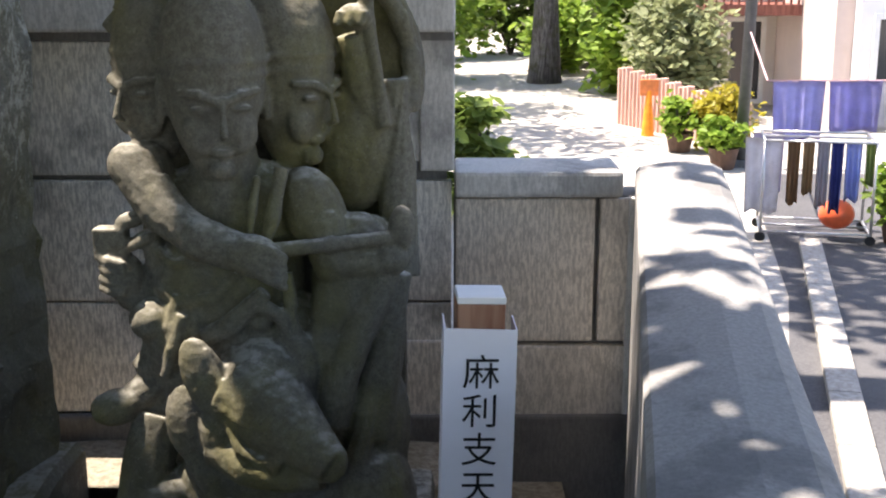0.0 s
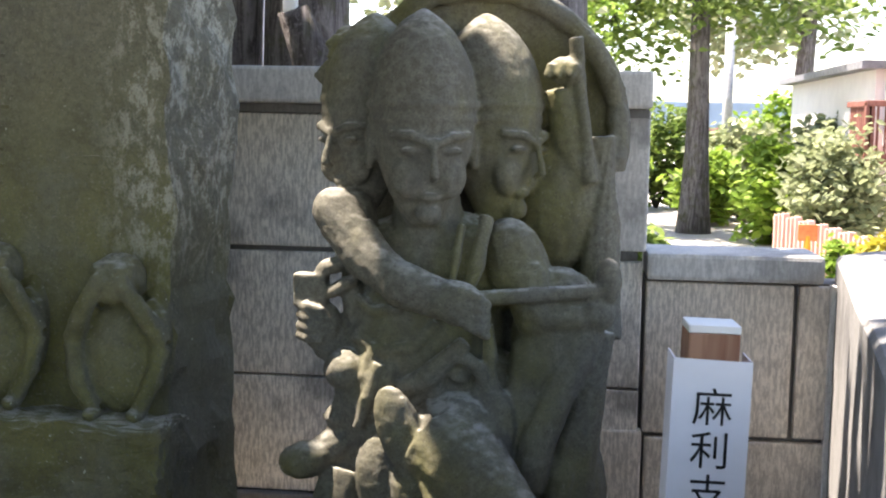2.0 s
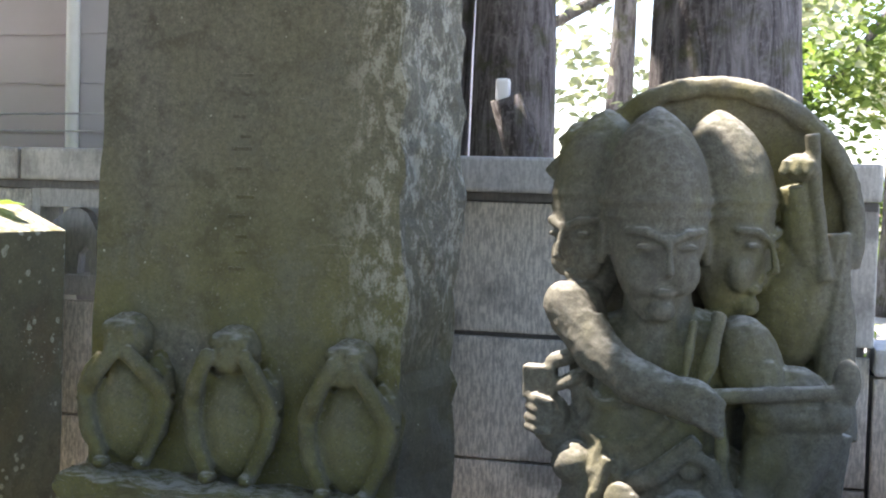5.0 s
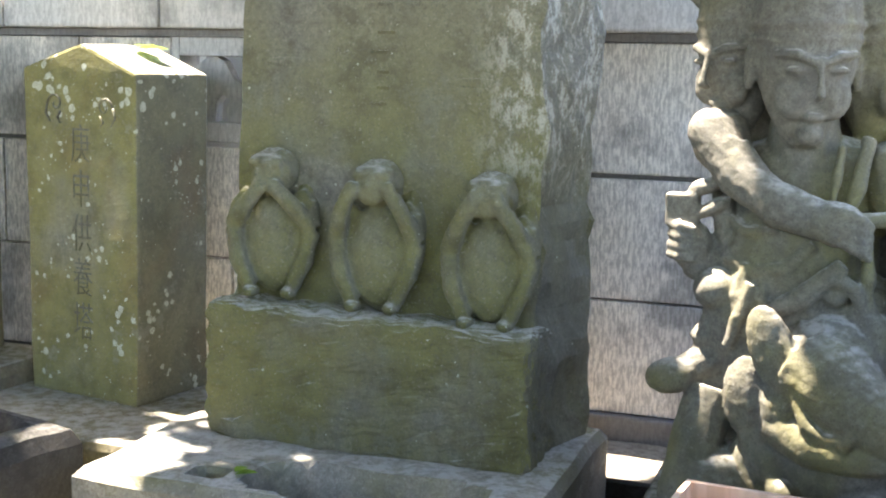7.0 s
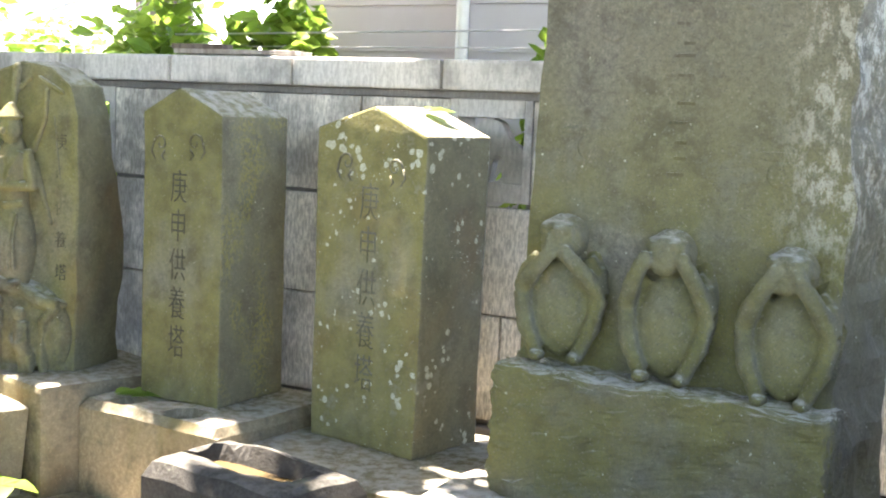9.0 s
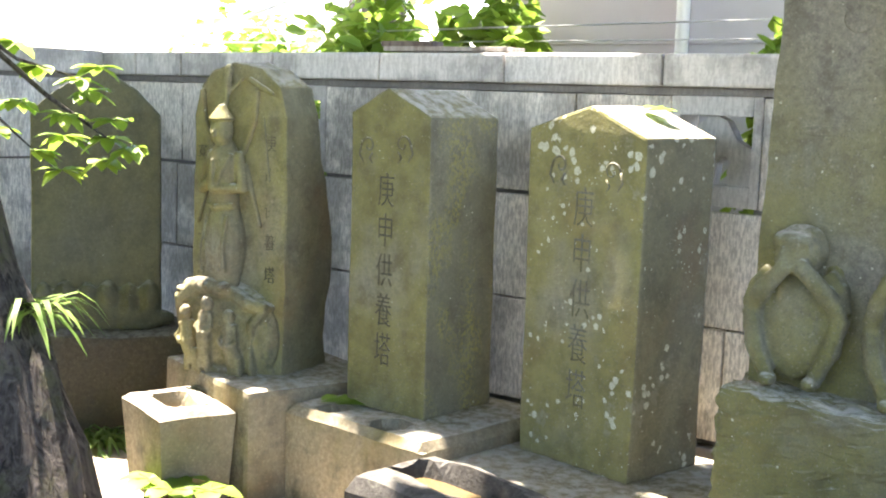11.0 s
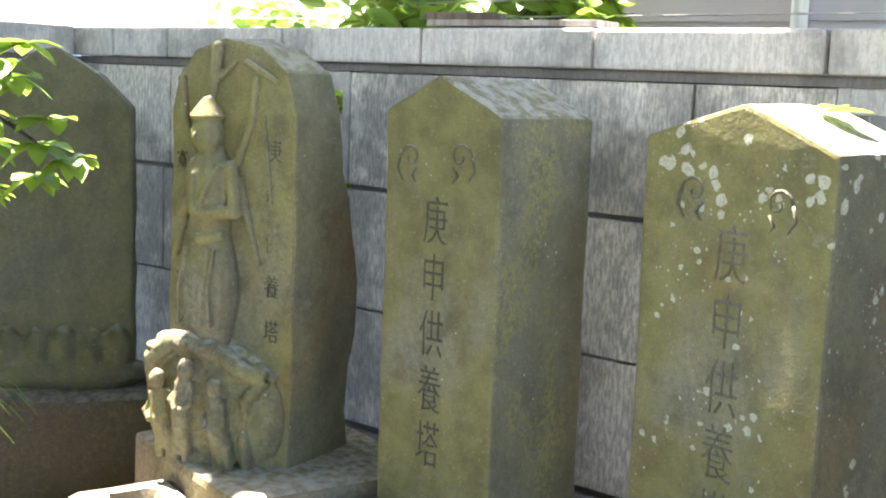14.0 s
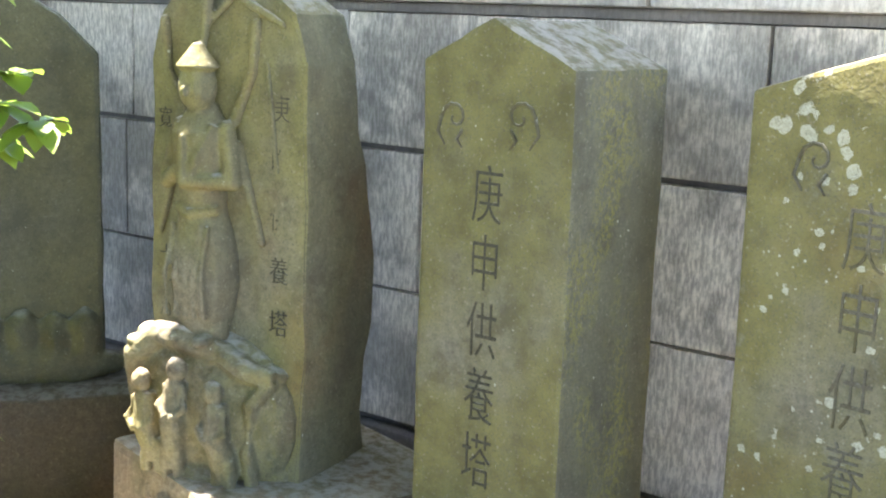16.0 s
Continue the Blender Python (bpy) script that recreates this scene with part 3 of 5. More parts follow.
ball(bm, (fx, -0.05, 1.385), (0.045, 0.046, 0.06))
ball(bm, (fx, -0.1, 1.375), (0.008, 0.01, 0.016))
for k in range(6):
    ball(bm, (fx, -0.05, 1.43 + 0.009 * k), (0.052 - 0.007 * k, 0.052 - 0.007 * k, 0.011))
limb(bm, (fx - 0.065, -0.03, 1.29), (fx - 0.1, -0.035, 1.16), 0.022, 0.02)
limb(bm, (fx - 0.1, -0.035, 1.16), (fx - 0.02, -0.09, 1.2), 0.02, 0.017)
limb(bm, (fx + 0.065, -0.03, 1.29), (fx + 0.09, -0.035, 1.17), 0.022, 0.02)
limb(bm, (fx + 0.09, -0.035, 1.17), (fx - 0.01, -0.09, 1.17), 0.02, 0.017)
limb(bm, (fx - 0.01, -0.095, 1.17), (fx - 0.01, -0.095, 1.27), 0.014, 0.01)
limb(bm, (fx - 0.035, -0.03, 0.8), (fx - 0.03, -0.03, 0.95), 0.03, 0.045)
limb(bm, (fx + 0.04, -0.03, 0.8), (fx + 0.035, -0.03, 0.95), 0.03, 0.045)
for sx in (-1, 1):
    ball(bm, (fx + sx * 0.035, -0.06, 0.795), (0.026, 0.05, 0.018))
    limb(bm, (fx + sx * 0.07, -0.005, 1.31), (fx + sx * 0.12, -0.005, 1.42), 0.016, 0.012)
    limb(bm, (fx + sx * 0.12, -0.005, 1.42), (fx + sx * 0.13, -0.005, 1.53), 0.012, 0.014)
    limb(bm, (fx + sx * 0.08, -0.005, 1.25), (fx + sx * 0.15, -0.005, 1.03), 0.015, 0.01)
limb(bm, (fx + 0.19, -0.005, 1.2), (fx + 0.16, -0.005, 1.44), 0.007, 0.007)
limb(bm, (fx, -0.03, 1.48), (fx + 0.005, -0.016, 1.62), 0.01, 0.018)
limb(bm, (fx + 0.005, -0.016, 1.53), (fx + 0.06, -0.008, 1.58), 0.009, 0.008)
limb(bm, (fx + 0.2, -0.005, 1.53), (fx + 0.1, -0.005, 1.58), 0.009, 0.012)
fig = part("relief_figure", bm, STONE_D, D, "standing many-armed figure in relief", smooth=True)
remesh(fig, 0.0045, 0.003, 0.03, 2)
bm = bmesh.new()
# a shield of rock: rounded rim, sunk field, three small figures under it
ball(bm, (-0.035, 0.0, 0.6), (0.245, 0.105, 0.21), seg=22)
ball(bm, (-0.05, 0.0, 0.66), (0.2, 0.1, 0.13), seg=22)
ball(bm, (0.02, 0.03, 0.47), (0.19, 0.08, 0.08))
edge = [(-0.2, 0.55), (-0.235, 0.64), (-0.225, 0.73), (-0.16, 0.785), (-0.07, 0.79), (0.02, 0.765), (0.1, 0.74), (0.17, 0.72)]
tube(bm, [(x, -0.065 + 0.02 * (i % 2), z) for i, (x, z) in enumerate(edge)], [0.016, 0.022, 0.03, 0.034, 0.034, 0.032, 0.03, 0.022], 10)
tube(bm, [(0.165, -0.045, 0.72), (0.125, -0.075, 0.66), (0.12, -0.075, 0.54), (0.125, -0.06, 0.44)], [0.02, 0.02, 0.018, 0.02], 10)
for x, z0, z1, lean in ((-0.155, 0.5, 0.655, 0.02), (-0.06, 0.49, 0.7, -0.015), (0.055, 0.48, 0.66, 0.02)):
    tube(bm, [(x + lean, -0.09, z0), (x + lean * 0.4, -0.118, (z0 + z1) / 2), (x, -0.112, z1)], [0.034, 0.03, 0.024], 12)
    ball(bm, (x - lean * 0.3, -0.115, z1 + 0.03), (0.025, 0.024, 0.03))
    for sx in (-1, 1):
        tube(bm, [(x + sx * 0.024, -0.115, z1 - 0.012), (x + sx * 0.038, -0.13, z1 - 0.06), (x + sx * 0.008, -0.145, z1 - 0.085)], [0.011, 0.011, 0.009], 8)
        tube(bm, [(x + lean + sx * 0.016, -0.11, z0 + 0.05), (x + lean + sx * 0.02, -0.105, z0 - 0.04)], [0.018, 0.015], 8)
tube(bm, [(-0.1, -0.06, 0.47), (0.0, -0.085, 0.455), (0.09, -0.075, 0.43)], [0.03, 0.036, 0.03], 10)
rk = random.Random(5)
for k in range(16):
    x = rk.uniform(-0.22, 0.16)
    ball(bm, (x, rk.uniform(-0.06, 0.0), 0.775 - 0.25 * max(0, x) + rk.uniform(-0.02, 0.012)), (rk.uniform(0.014, 0.032), 0.03, rk.uniform(0.01, 0.02)), pose(0, 0, 0, 0, rk.uniform(-40, 40), 0))
rock = part("carved_rock", bm, STONE_D, D, "brown rocky pedestal carved with small figures", smooth=True)
remesh(rock, 0.005, 0.008, 0.025, 1)
column("庚申供養塔", 0.15, 1.34, 0.125, 0.068, 0.8, STONE_CUT_SHADE, D, 0.001, "small carved character")
column("寛    十一月", -0.178, 1.3, 0.066, 0.052, 0.8, STONE_CUT_SHADE, D, 0.001, "small carved character")
Dp = thing("stone_plinth", "square stone plinth, its front edge catching the sun", "plinth", pose(-4.1, 3.0, 0, 0, 0, -15), "plinths of the stones")
bm = box(-0.37, 0.36, -0.02, 0.6, G - 0.03, 0.465, 0.025)
rough_up(bm, 0.005, 5, 11)
part("block", bm, STONE_BASE, Dp)

# far stone in deep shade
E_ = thing("memorial_stone", "dark mossy stone with a pointed top, standing in shade", "gravestone", slab_pose(-4.98, 3.12, 52), "row of memorial stones")
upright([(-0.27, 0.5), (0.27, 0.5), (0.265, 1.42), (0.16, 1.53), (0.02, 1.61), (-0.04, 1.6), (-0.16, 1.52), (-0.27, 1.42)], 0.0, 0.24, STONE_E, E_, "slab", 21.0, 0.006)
bm = bmesh.new()
for k in range(6):
    ball(bm, (-0.22 + 0.088 * k, 0.0, 0.6 + 0.012 * (k % 2)), (0.05, 0.05, 0.1))
ball(bm, (0, 0.0, 0.54), (0.34, 0.07, 0.07))
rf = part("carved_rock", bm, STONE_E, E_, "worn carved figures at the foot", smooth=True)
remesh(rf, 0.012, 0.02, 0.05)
bm = box(-0.4, 0.42, -0.16, 0.36, G - 0.03, 0.5, 0.05)
bmesh.ops.subdivide_edges(bm, edges=bm.edges[:], cuts=4, use_grid_fill=True)
rough_up(bm, 0.02, 4, 31)
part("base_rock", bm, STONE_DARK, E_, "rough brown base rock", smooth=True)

# tall stele with three monkeys
A = thing("stele", "tall mossy stele with three covered-face monkeys carved over a ledge", "stele", None, "row of memorial stones")
pts = [(-2.02, 0.36), (-1.05, 0.36), (-1.055, 0.8), (-1.07, 1.7), (-1.085, 2.4), (-1.2, 2.6), (-1.45, 2.68), (-1.75, 2.64), (-1.9, 2.5), (-1.955, 2.25), (-1.99, 1.5), (-2.01, 0.8)]
bm = prism(pts, 3.2, 3.52, 4, 0.015)
for v in bm.verts:
    if v.co.x > -1.12:
        t = v.co.y - 3.2
        v.co.x += t * 0.28 + 0.035 * noise.noise(v.co * 7) + 0.015 * noise.noise(v.co * 19)
    elif v.co.y > 3.4:
        v.co.y += 0.03 * noise.noise(v.co * 5)
rough_up(bm, 0.007, 6, 41)
part("slab", bm, STONE_A, A)
bm = box(-2.03, -1.03, 3.04, 3.3, 0.36, 0.775, 0.02)
bmesh.ops.subdivide_edges(bm, edges=bm.edges[:], cuts=26, use_grid_fill=True)
for v in bm.verts:
    if v.co.z > 0.6:
        v.co.z += 0.012 * noise.noise(v.co * 9) - 0.03 * (v.co.x + 2.03)
rough_up(bm, 0.008, 9, 44)
rough_up(bm, 0.012, 30, 45)
part("ledge_block", bm, STONE_A, A, "rough-tooled mossy block under the monkeys")


def monkey(x, z, turn, hands_at, gaze):
    """A crouching monkey in high relief; hands_at is where its paws meet its head: ears, mouth or eyes."""
    bm = bmesh.new()
    g = Matrix.Translation((0, 0, 0.325)) @ pose(0, 0, 0, 0, 0, gaze)
    rot = g.to_3x3().to_4x4()
    ball(bm, g @ Vector((0, 0.0, 0.008)), (0.066, 0.066, 0.064), rot)
    ball(bm, g @ Vector((0, -0.028, 0.036)), (0.06, 0.038, 0.022), rot)
    ball(bm, g @ Vector((0, -0.048, -0.012)), (0.04, 0.028, 0.036), rot)
    ball(bm, g @ Vector((0, -0.07, 0.004)), (0.01, 0.012, 0.014), rot)
    for s in (-1, 1):
        ball(bm, g @ Vector((s * 0.026, -0.058, 0.016)), (0.012, 0.008, 0.007), rot, 8)
        tube(bm, [g @ Vector((s * 0.008, -0.066, 0.03)), g @ Vector((s * 0.03, -0.062, 0.034)), g @ Vector((s * 0.055, -0.04, 0.024))], [0.008, 0.01, 0.007], 6)
    # smooth egg-shaped belly, set back between arms and legs
    ball(bm, (0.0, 0.0, 0.145), (0.084, 0.055, 0.138), seg=20)
    ball(bm, (0.085, 0.035, 0.2), (0.045, 0.045, 0.13))
    for s in (-1, 1):
        hx, hz = {"ears": (0.05, 0.32), "mouth": (0.02, 0.295), "eyes": (0.026, 0.33)}[hands_at]
        elbow = Vector((s * 0.108, -0.022, 0.185))
        hand_ = Vector((s * hx - 0.006, -0.07, hz))
        tube(bm, [(s * 0.06, 0.005, 0.27), (s * 0.095, -0.005, 0.235), elbow], [0.032, 0.03, 0.026], 10)
        tube(bm, [elbow, (elbow + hand_) / 2 + Vector((s * 0.006, -0.008, 0)), hand_], [0.026, 0.024, 0.02], 10)
        ball(bm, hand_, (0.022, 0.014, 0.024))
        tube(bm, [(s * 0.106, -0.022, 0.178), (s * 0.092, -0.04, 0.1), (s * 0.058, -0.045, 0.03)], [0.028, 0.026, 0.022], 10)
        ball(bm, (s * 0.052, -0.058, 0.016), (0.024, 0.04, 0.016))
    ob = part("monkey_carving", bm, STONE_A, A, "crouching monkey with paws over its " + hands_at, smooth=True)
    ob.matrix_basis = pose(x, 3.175, z, 0, 0, turn) @ Matrix.Diagonal((1.12, 1.0, 1.12, 1))
    remesh(ob, 0.0055, 0.008, 0.03, 5)


monkey(-1.865, 0.785, 10, "mouth", -28)
monkey(-1.53, 0.765, 4, "ears", -12)
monkey(-1.185, 0.745, 2, "eyes", -10)
# worn carved column, too worn to read: bars
rb = random.Random(7)
for k, zz in enumerate([1.36 + 0.055 * i for i in range(11)]):
    w, dx = rb.uniform(0.035, 0.08), rb.uniform(-0.015, 0.015)
    zz += rb.uniform(-0.015, 0.015)
    part("worn_stroke", box(-1.535 + dx - w / 2, -1.535 + dx + w / 2, 3.1975, 3.203, zz - 0.005, zz + 0.005, 0.002), STONE_FAINT_SHADE, A)
for cx, cz in ((-1.83, 1.48), (-1.26, 1.43), (-1.78, 1.83), (-1.42, 1.84)):
    bm = bmesh.new()
    ball(bm, (cx, 3.2, cz), (0.08, 0.004, 0.014))
    ball(bm, (cx + 0.02, 3.2, cz - 0.05), (0.045, 0.004, 0.04))
    part("cloud_relief", bm, STONE_A, A, smooth=True)
Ap = thing("stone_basin", "wide pale stone base with a round hole and a water basin", "basin", None, "plinths of the stones")
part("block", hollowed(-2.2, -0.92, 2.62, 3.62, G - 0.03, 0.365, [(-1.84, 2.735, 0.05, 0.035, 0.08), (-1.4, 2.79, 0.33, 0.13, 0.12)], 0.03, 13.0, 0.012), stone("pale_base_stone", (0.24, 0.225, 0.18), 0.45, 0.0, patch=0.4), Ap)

# water troughs
T1 = thing("stone_trough", "dark weathered stone trough holding a little water", "trough", pose(-2.68, 2.72, 0, 0, 0, -9), "stone troughs")
part("block", hollowed(-0.29, 0.32, -0.18, 0.19, G - 0.03, 0.42, [(-0.01, 0.02, 0.24, 0.085, 0.09)], 0.06, 17.0, 0.02), STONE_TROUGH, T1)
WATER = Mat("still_water", 0.06, 0, 0.5).done((0.12, 0.085, 0.04))
part("water", box(-0.24, 0.22, -0.055, 0.095, 0.3, 0.365), WATER, T1, "murky water")
T2 = thing("stone_trough", "small buff square stone trough with silt inside", "trough", pose(-4.05, 2.82, 0, 0, 0, -17), "stone troughs")
bm = hollowed(-0.2, 0.19, -0.15, 0.14, G - 0.03, 0.40, [(-0.005, 0.0, 0.12, 0.075, 0.07)], 0.02, 23.0, 0.008)
for v in bm.verts:
    if v.co.z < 0.1:
        v.co.x *= 0.85
        v.co.y *= 0.85
part("block", bm, STONE_BASE, T2)
part("silt", box(-0.1, 0.09, -0.06, 0.06, 0.32, 0.345), EARTH, T2, "dry brown silt")


# ---- three-headed statue on a boar: one worn carving ----
def statue():
    bm = bmesh.new()
    # disc behind, with a raised rim
    c = Vector((-0.25, 3.38, 1.525))
    got = bmesh.ops.create_cone(bm, cap_ends=True, segments=48, radius1=0.385, radius2=0.37, depth=0.08)
    bmesh.ops.transform(bm, matrix=Matrix.Translation(c) @ pose(0, 0, 0, 90), verts=got["verts"])
    rim = [c + Vector((math.cos(a) * 0.372, -0.06 + 0.012 * math.sin(a * 9), math.sin(a) * 0.372)) for a in (math.pi * (-0.08 + 1.16 * k / 39) for k in range(40))]
    tube(bm, rim, [0.028 + 0.004 * math.sin(k * 2.1) for k in range(40)], 10)
    tube(bm, [p + Vector((0, 0.06, 0)) for p in rim], [0.036] * 40, 10)
    # back slab down to the ground
    add_box(bm, -0.55, 0.1, 3.3, 3.45, G - 0.02, 1.5)

    def head(x, y, z, turn, s=1.0):
        """A pointed helmet over a tapering face: z is the height of the brow band."""
        m = pose(x, y, z, 0, 0, turn)
        put = lambda p: m @ (Vector(p) * s)  # noqa: E731
        rot = m.to_3x3().to_4x4()
        rings = []
        n = 30
        for k in range(n + 1):
            h = -0.29 + 0.53 * k / n
            if h < -0.02:
                f = (-h - 0.02) / 0.27
                rx, fwd, back = 0.128 * (1 - f ** 1.9 * 0.7), -0.02 * f, 1.0 - 0.25 * f
            else:
                f = max(0.0, h) / 0.24
                rx, fwd, back = 0.131 * max(0.0, 1 - f ** 2.3) ** 0.72, 0.012 * f, 1.0
            rx = max(rx, 0.006)
            ring = []
            for q in range(28):
                a = 2 * math.pi * q / 28
                # the face is a keel: a little narrower towards the nose line
                k_ = 1.1 if math.sin(a) < 0 else back
                ring.append(bm.verts.new(put((math.cos(a) * rx, math.sin(a) * rx * k_ + fwd, h))))
            rings.append(ring)
        for r0, r1 in zip(rings, rings[1:]):
            for q in range(28):
                bm.faces.new((r0[q], r0[(q + 1) % 28], r1[(q + 1) % 28], r1[q]))
        bm.faces.new(rings[0][::-1])
        bm.faces.new(rings[-1])
        # double brow band
        for dz, r in ((0.004, 0.13), (-0.03, 0.127)):
            band = [put((math.cos(a) * r, math.sin(a) * r * 1.06, dz)) for a in (2 * math.pi * q / 28 for q in range(29))]
            tube(bm, band, [0.0105 * s] * 29, 6)
        for sx in (-1, 1):
            # frowning brow, ear with a rim, flat cheek
            tube(bm, [put((sx * 0.012, -0.146, -0.088)), put((sx * 0.05, -0.14, -0.07)), put((sx * 0.1, -0.1, -0.066))], [0.009, 0.012, 0.008], 8)
            ball(bm, put((sx * 0.05, -0.125, -0.105)), (0.03 * s, 0.016 * s, 0.009 * s), rot, 10)
            ball(bm, put((sx * 0.045, -0.09, -0.165)), (0.05 * s, 0.034 * s, 0.06 * s), rot, 12)
            loop = [put((sx * 0.13, 0.01 + 0.022 * math.cos(a), -0.1 + 0.046 * math.sin(a))) for a in (2 * math.pi * q / 10 for q in range(11))]
            tube(bm, loop, [0.011 * s] * 11, 6)
            ball(bm, put((sx * 0.124, 0.012, -0.1)), (0.01 * s, 0.02 * s, 0.045 * s), rot, 10)
        tube(bm, [put((0, -0.142, -0.075)), put((0, -0.158, -0.13)), put((0, -0.166, -0.165)), put((0, -0.14, -0.176))], [0.008, 0.009, 0.012, 0.009], 8)
        ball(bm, put((0, -0.104, -0.215)), (0.032 * s, 0.02 * s, 0.014 * s), rot, 10)
        ball(bm, put((0, -0.085, -0.258)), (0.036 * s, 0.034 * s, 0.028 * s), rot, 10)

    head(-0.365, 3.06, 1.585, 18)
    head(-0.515, 3.2, 1.6, -38, 0.95)
    head(-0.215, 3.22, 1.59, 62, 1.0)
    # neck, chest, hips
    limb(bm, (-0.35, 3.15, 1.2), (-0.36, 3.13, 1.36), 0.1, 0.085)
    ball(bm, (-0.34, 3.17, 1.17), (0.25, 0.13, 0.16))
    ball(bm, (-0.35, 3.15, 1.02), (0.2, 0.13, 0.19))
    ball(bm, (-0.32, 3.12, 0.88), (0.23, 0.14, 0.15))
    ball(bm, (-0.37, 3.09, 1.0), (0.18, 0.1, 0.2))
    ball(bm, (-0.47, 3.08, 0.86), (0.1, 0.1, 0.16))
    ball(bm, (-0.02, 3.1, 1.0), (0.12, 0.1, 0.2))
    ball(bm, (-0.4, 3.04, 0.72), (0.12, 0.1, 0.14))
    # collar and the open robe's edges
    tube(bm, [(-0.5, 3.04, 1.3), (-0.44, 3.0, 1.22), (-0.36, 2.99, 1.17)], [0.018, 0.02, 0.016], 8)
    tube(bm, [(-0.2, 3.05, 1.32), (-0.22, 3.0, 1.2), (-0.25, 2.99, 1.1)], [0.02, 0.022, 0.018], 8)
    tube(bm, [(-0.26, 3.04, 1.3), (-0.27, 3.0, 1.22), (-0.28, 2.99, 1.14)], [0.012, 0.014, 0.012], 8)
    # hem under the arm, sash and its round knot
    tube(bm, [(-0.53, 3.06, 1.12), (-0.48, 3.02, 1.08), (-0.4, 3.0, 1.09)], [0.012, 0.014, 0.01], 8)
    tube(bm, [(-0.53, 3.05, 1.01), (-0.44, 3.01, 0.985), (-0.37, 3.0, 1.0), (-0.31, 3.0, 1.06)], [0.018, 0.022, 0.022, 0.016], 8)
    tube(bm, [(-0.4, 2.99, 0.89), (-0.33, 2.975, 0.93), (-0.24, 2.97, 1.02)], [0.026, 0.03, 0.022], 8)
    knot = [(-0.262 + 0.066 * math.cos(a), 2.985 - 0.012 * math.sin(a), 0.925 + 0.055 * math.sin(a)) for a in (2 * math.pi * q / 16 for q in range(17))]
    tube(bm, knot, [0.019] * 17, 8)
    ball(bm, (-0.255, 2.985, 0.935), (0.028, 0.022, 0.024))
    for x0, z0, x1, z1 in ((-0.47, 1.0, -0.5, 0.84), (-0.42, 0.99, -0.44, 0.83), (-0.36, 0.9, -0.37, 0.8), (-0.19, 1.06, -0.17, 0.9), (-0.21, 0.92, -0.18, 0.78)):
        tube(bm, [(x0, 3.01, z0), ((x0 + x1) / 2, 2.995, (z0 + z1) / 2), (x1, 3.0, z1)], [0.016, 0.02, 0.022], 8)
    # arm folded over the chest: rounded elbow, forearm, cuff, hand
    ball(bm, (-0.56, 3.12, 1.3), (0.075, 0.08, 0.085))
    limb(bm, (-0.585, 3.07, 1.325), (-0.5, 3.02, 1.215), 0.058, 0.056)
    limb(bm, (-0.5, 3.02, 1.215), (-0.4, 2.98, 1.155), 0.056, 0.05)
    limb(bm, (-0.4, 2.975, 1.155), (-0.3, 2.95, 1.125), 0.058, 0.05)
    ball(bm, (-0.26, 2.935, 1.12), (0.072, 0.04, 0.056), pose(0, 0, 0, 0, 15, 0))
    for k in range(4):
        tube(bm, [(-0.25, 2.912, 1.152 - 0.023 * k), (-0.205, 2.91, 1.135 - 0.025 * k), (-0.178, 2.925, 1.112 - 0.024 * k)], [0.015, 0.015, 0.011], 8)
    # other arm with the rod held across
    ball(bm, (-0.13, 3.1, 1.2), (0.085, 0.08, 0.12), pose(0, 0, 0, 0, -20, 0))
    limb(bm, (-0.1, 3.07, 1.17), (-0.075, 3.04, 1.08), 0.062, 0.055)
    limb(bm, (-0.075, 3.03, 1.09), (0.05, 3.03, 1.08), 0.05, 0.04)
    tube(bm, [(-0.24, 2.955, 1.125), (-0.06, 2.985, 1.14), (0.1, 3.02, 1.15)], [0.02, 0.02, 0.018], 10)
    ball(bm, (0.1, 3.03, 1.17), (0.034, 0.036, 0.06))
    ball(bm, (0.07, 3.03, 1.09), (0.05, 0.045, 0.045))
    # raised hand and forearm against the disc
    tube(bm, [(0.03, 3.27, 1.4), (-0.01, 3.24, 1.52), (-0.035, 3.22, 1.64)], [0.06, 0.048, 0.036], 12)
    ball(bm, (-0.02, 3.2, 1.685), (0.05, 0.04, 0.035))
    for k in range(3):
        tube(bm, [(-0.055 + 0.03 * k, 3.175, 1.7), (-0.066 + 0.028 * k, 3.16, 1.665)], [0.013, 0.01], 8)
    tube(bm, [(0.005, 3.2, 1.77), (0.02, 3.21, 1.62), (0.05, 3.22, 1.4)], [0.02, 0.018, 0.022], 10)
    tube(bm, [(0.07, 3.28, 1.52), (0.085, 3.27, 1.3), (0.085, 3.2, 1.0)], [0.045, 0.05, 0.06], 12)
    ball(bm, (-0.03, 3.27, 1.36), (0.11, 0.07, 0.2))
    # hand on the disc's rim behind the side head
    ball(bm, (-0.575, 3.22, 1.765), (0.045, 0.04, 0.03))
    for k in range(4):
        tube(bm, [(-0.6 + 0.022 * k, 3.18, 1.765 + 0.006 * k), (-0.625 + 0.022 * k, 3.165, 1.74), (-0.62 + 0.022 * k, 3.16, 1.71)], [0.012, 0.011, 0.009], 8)
    tube(bm, [(-0.66, 3.22, 1.65), (-0.62, 3.22, 1.69), (-0.56, 3.24, 1.75)], [0.022, 0.026, 0.03], 8)
    # fist holding a tablet at the side
    add_box(bm, -0.685, -0.6, 3.04, 3.1, 1.08, 1.165, 0.006)
    ball(bm, (-0.615, 3.07, 1.03), (0.055, 0.055, 0.065))
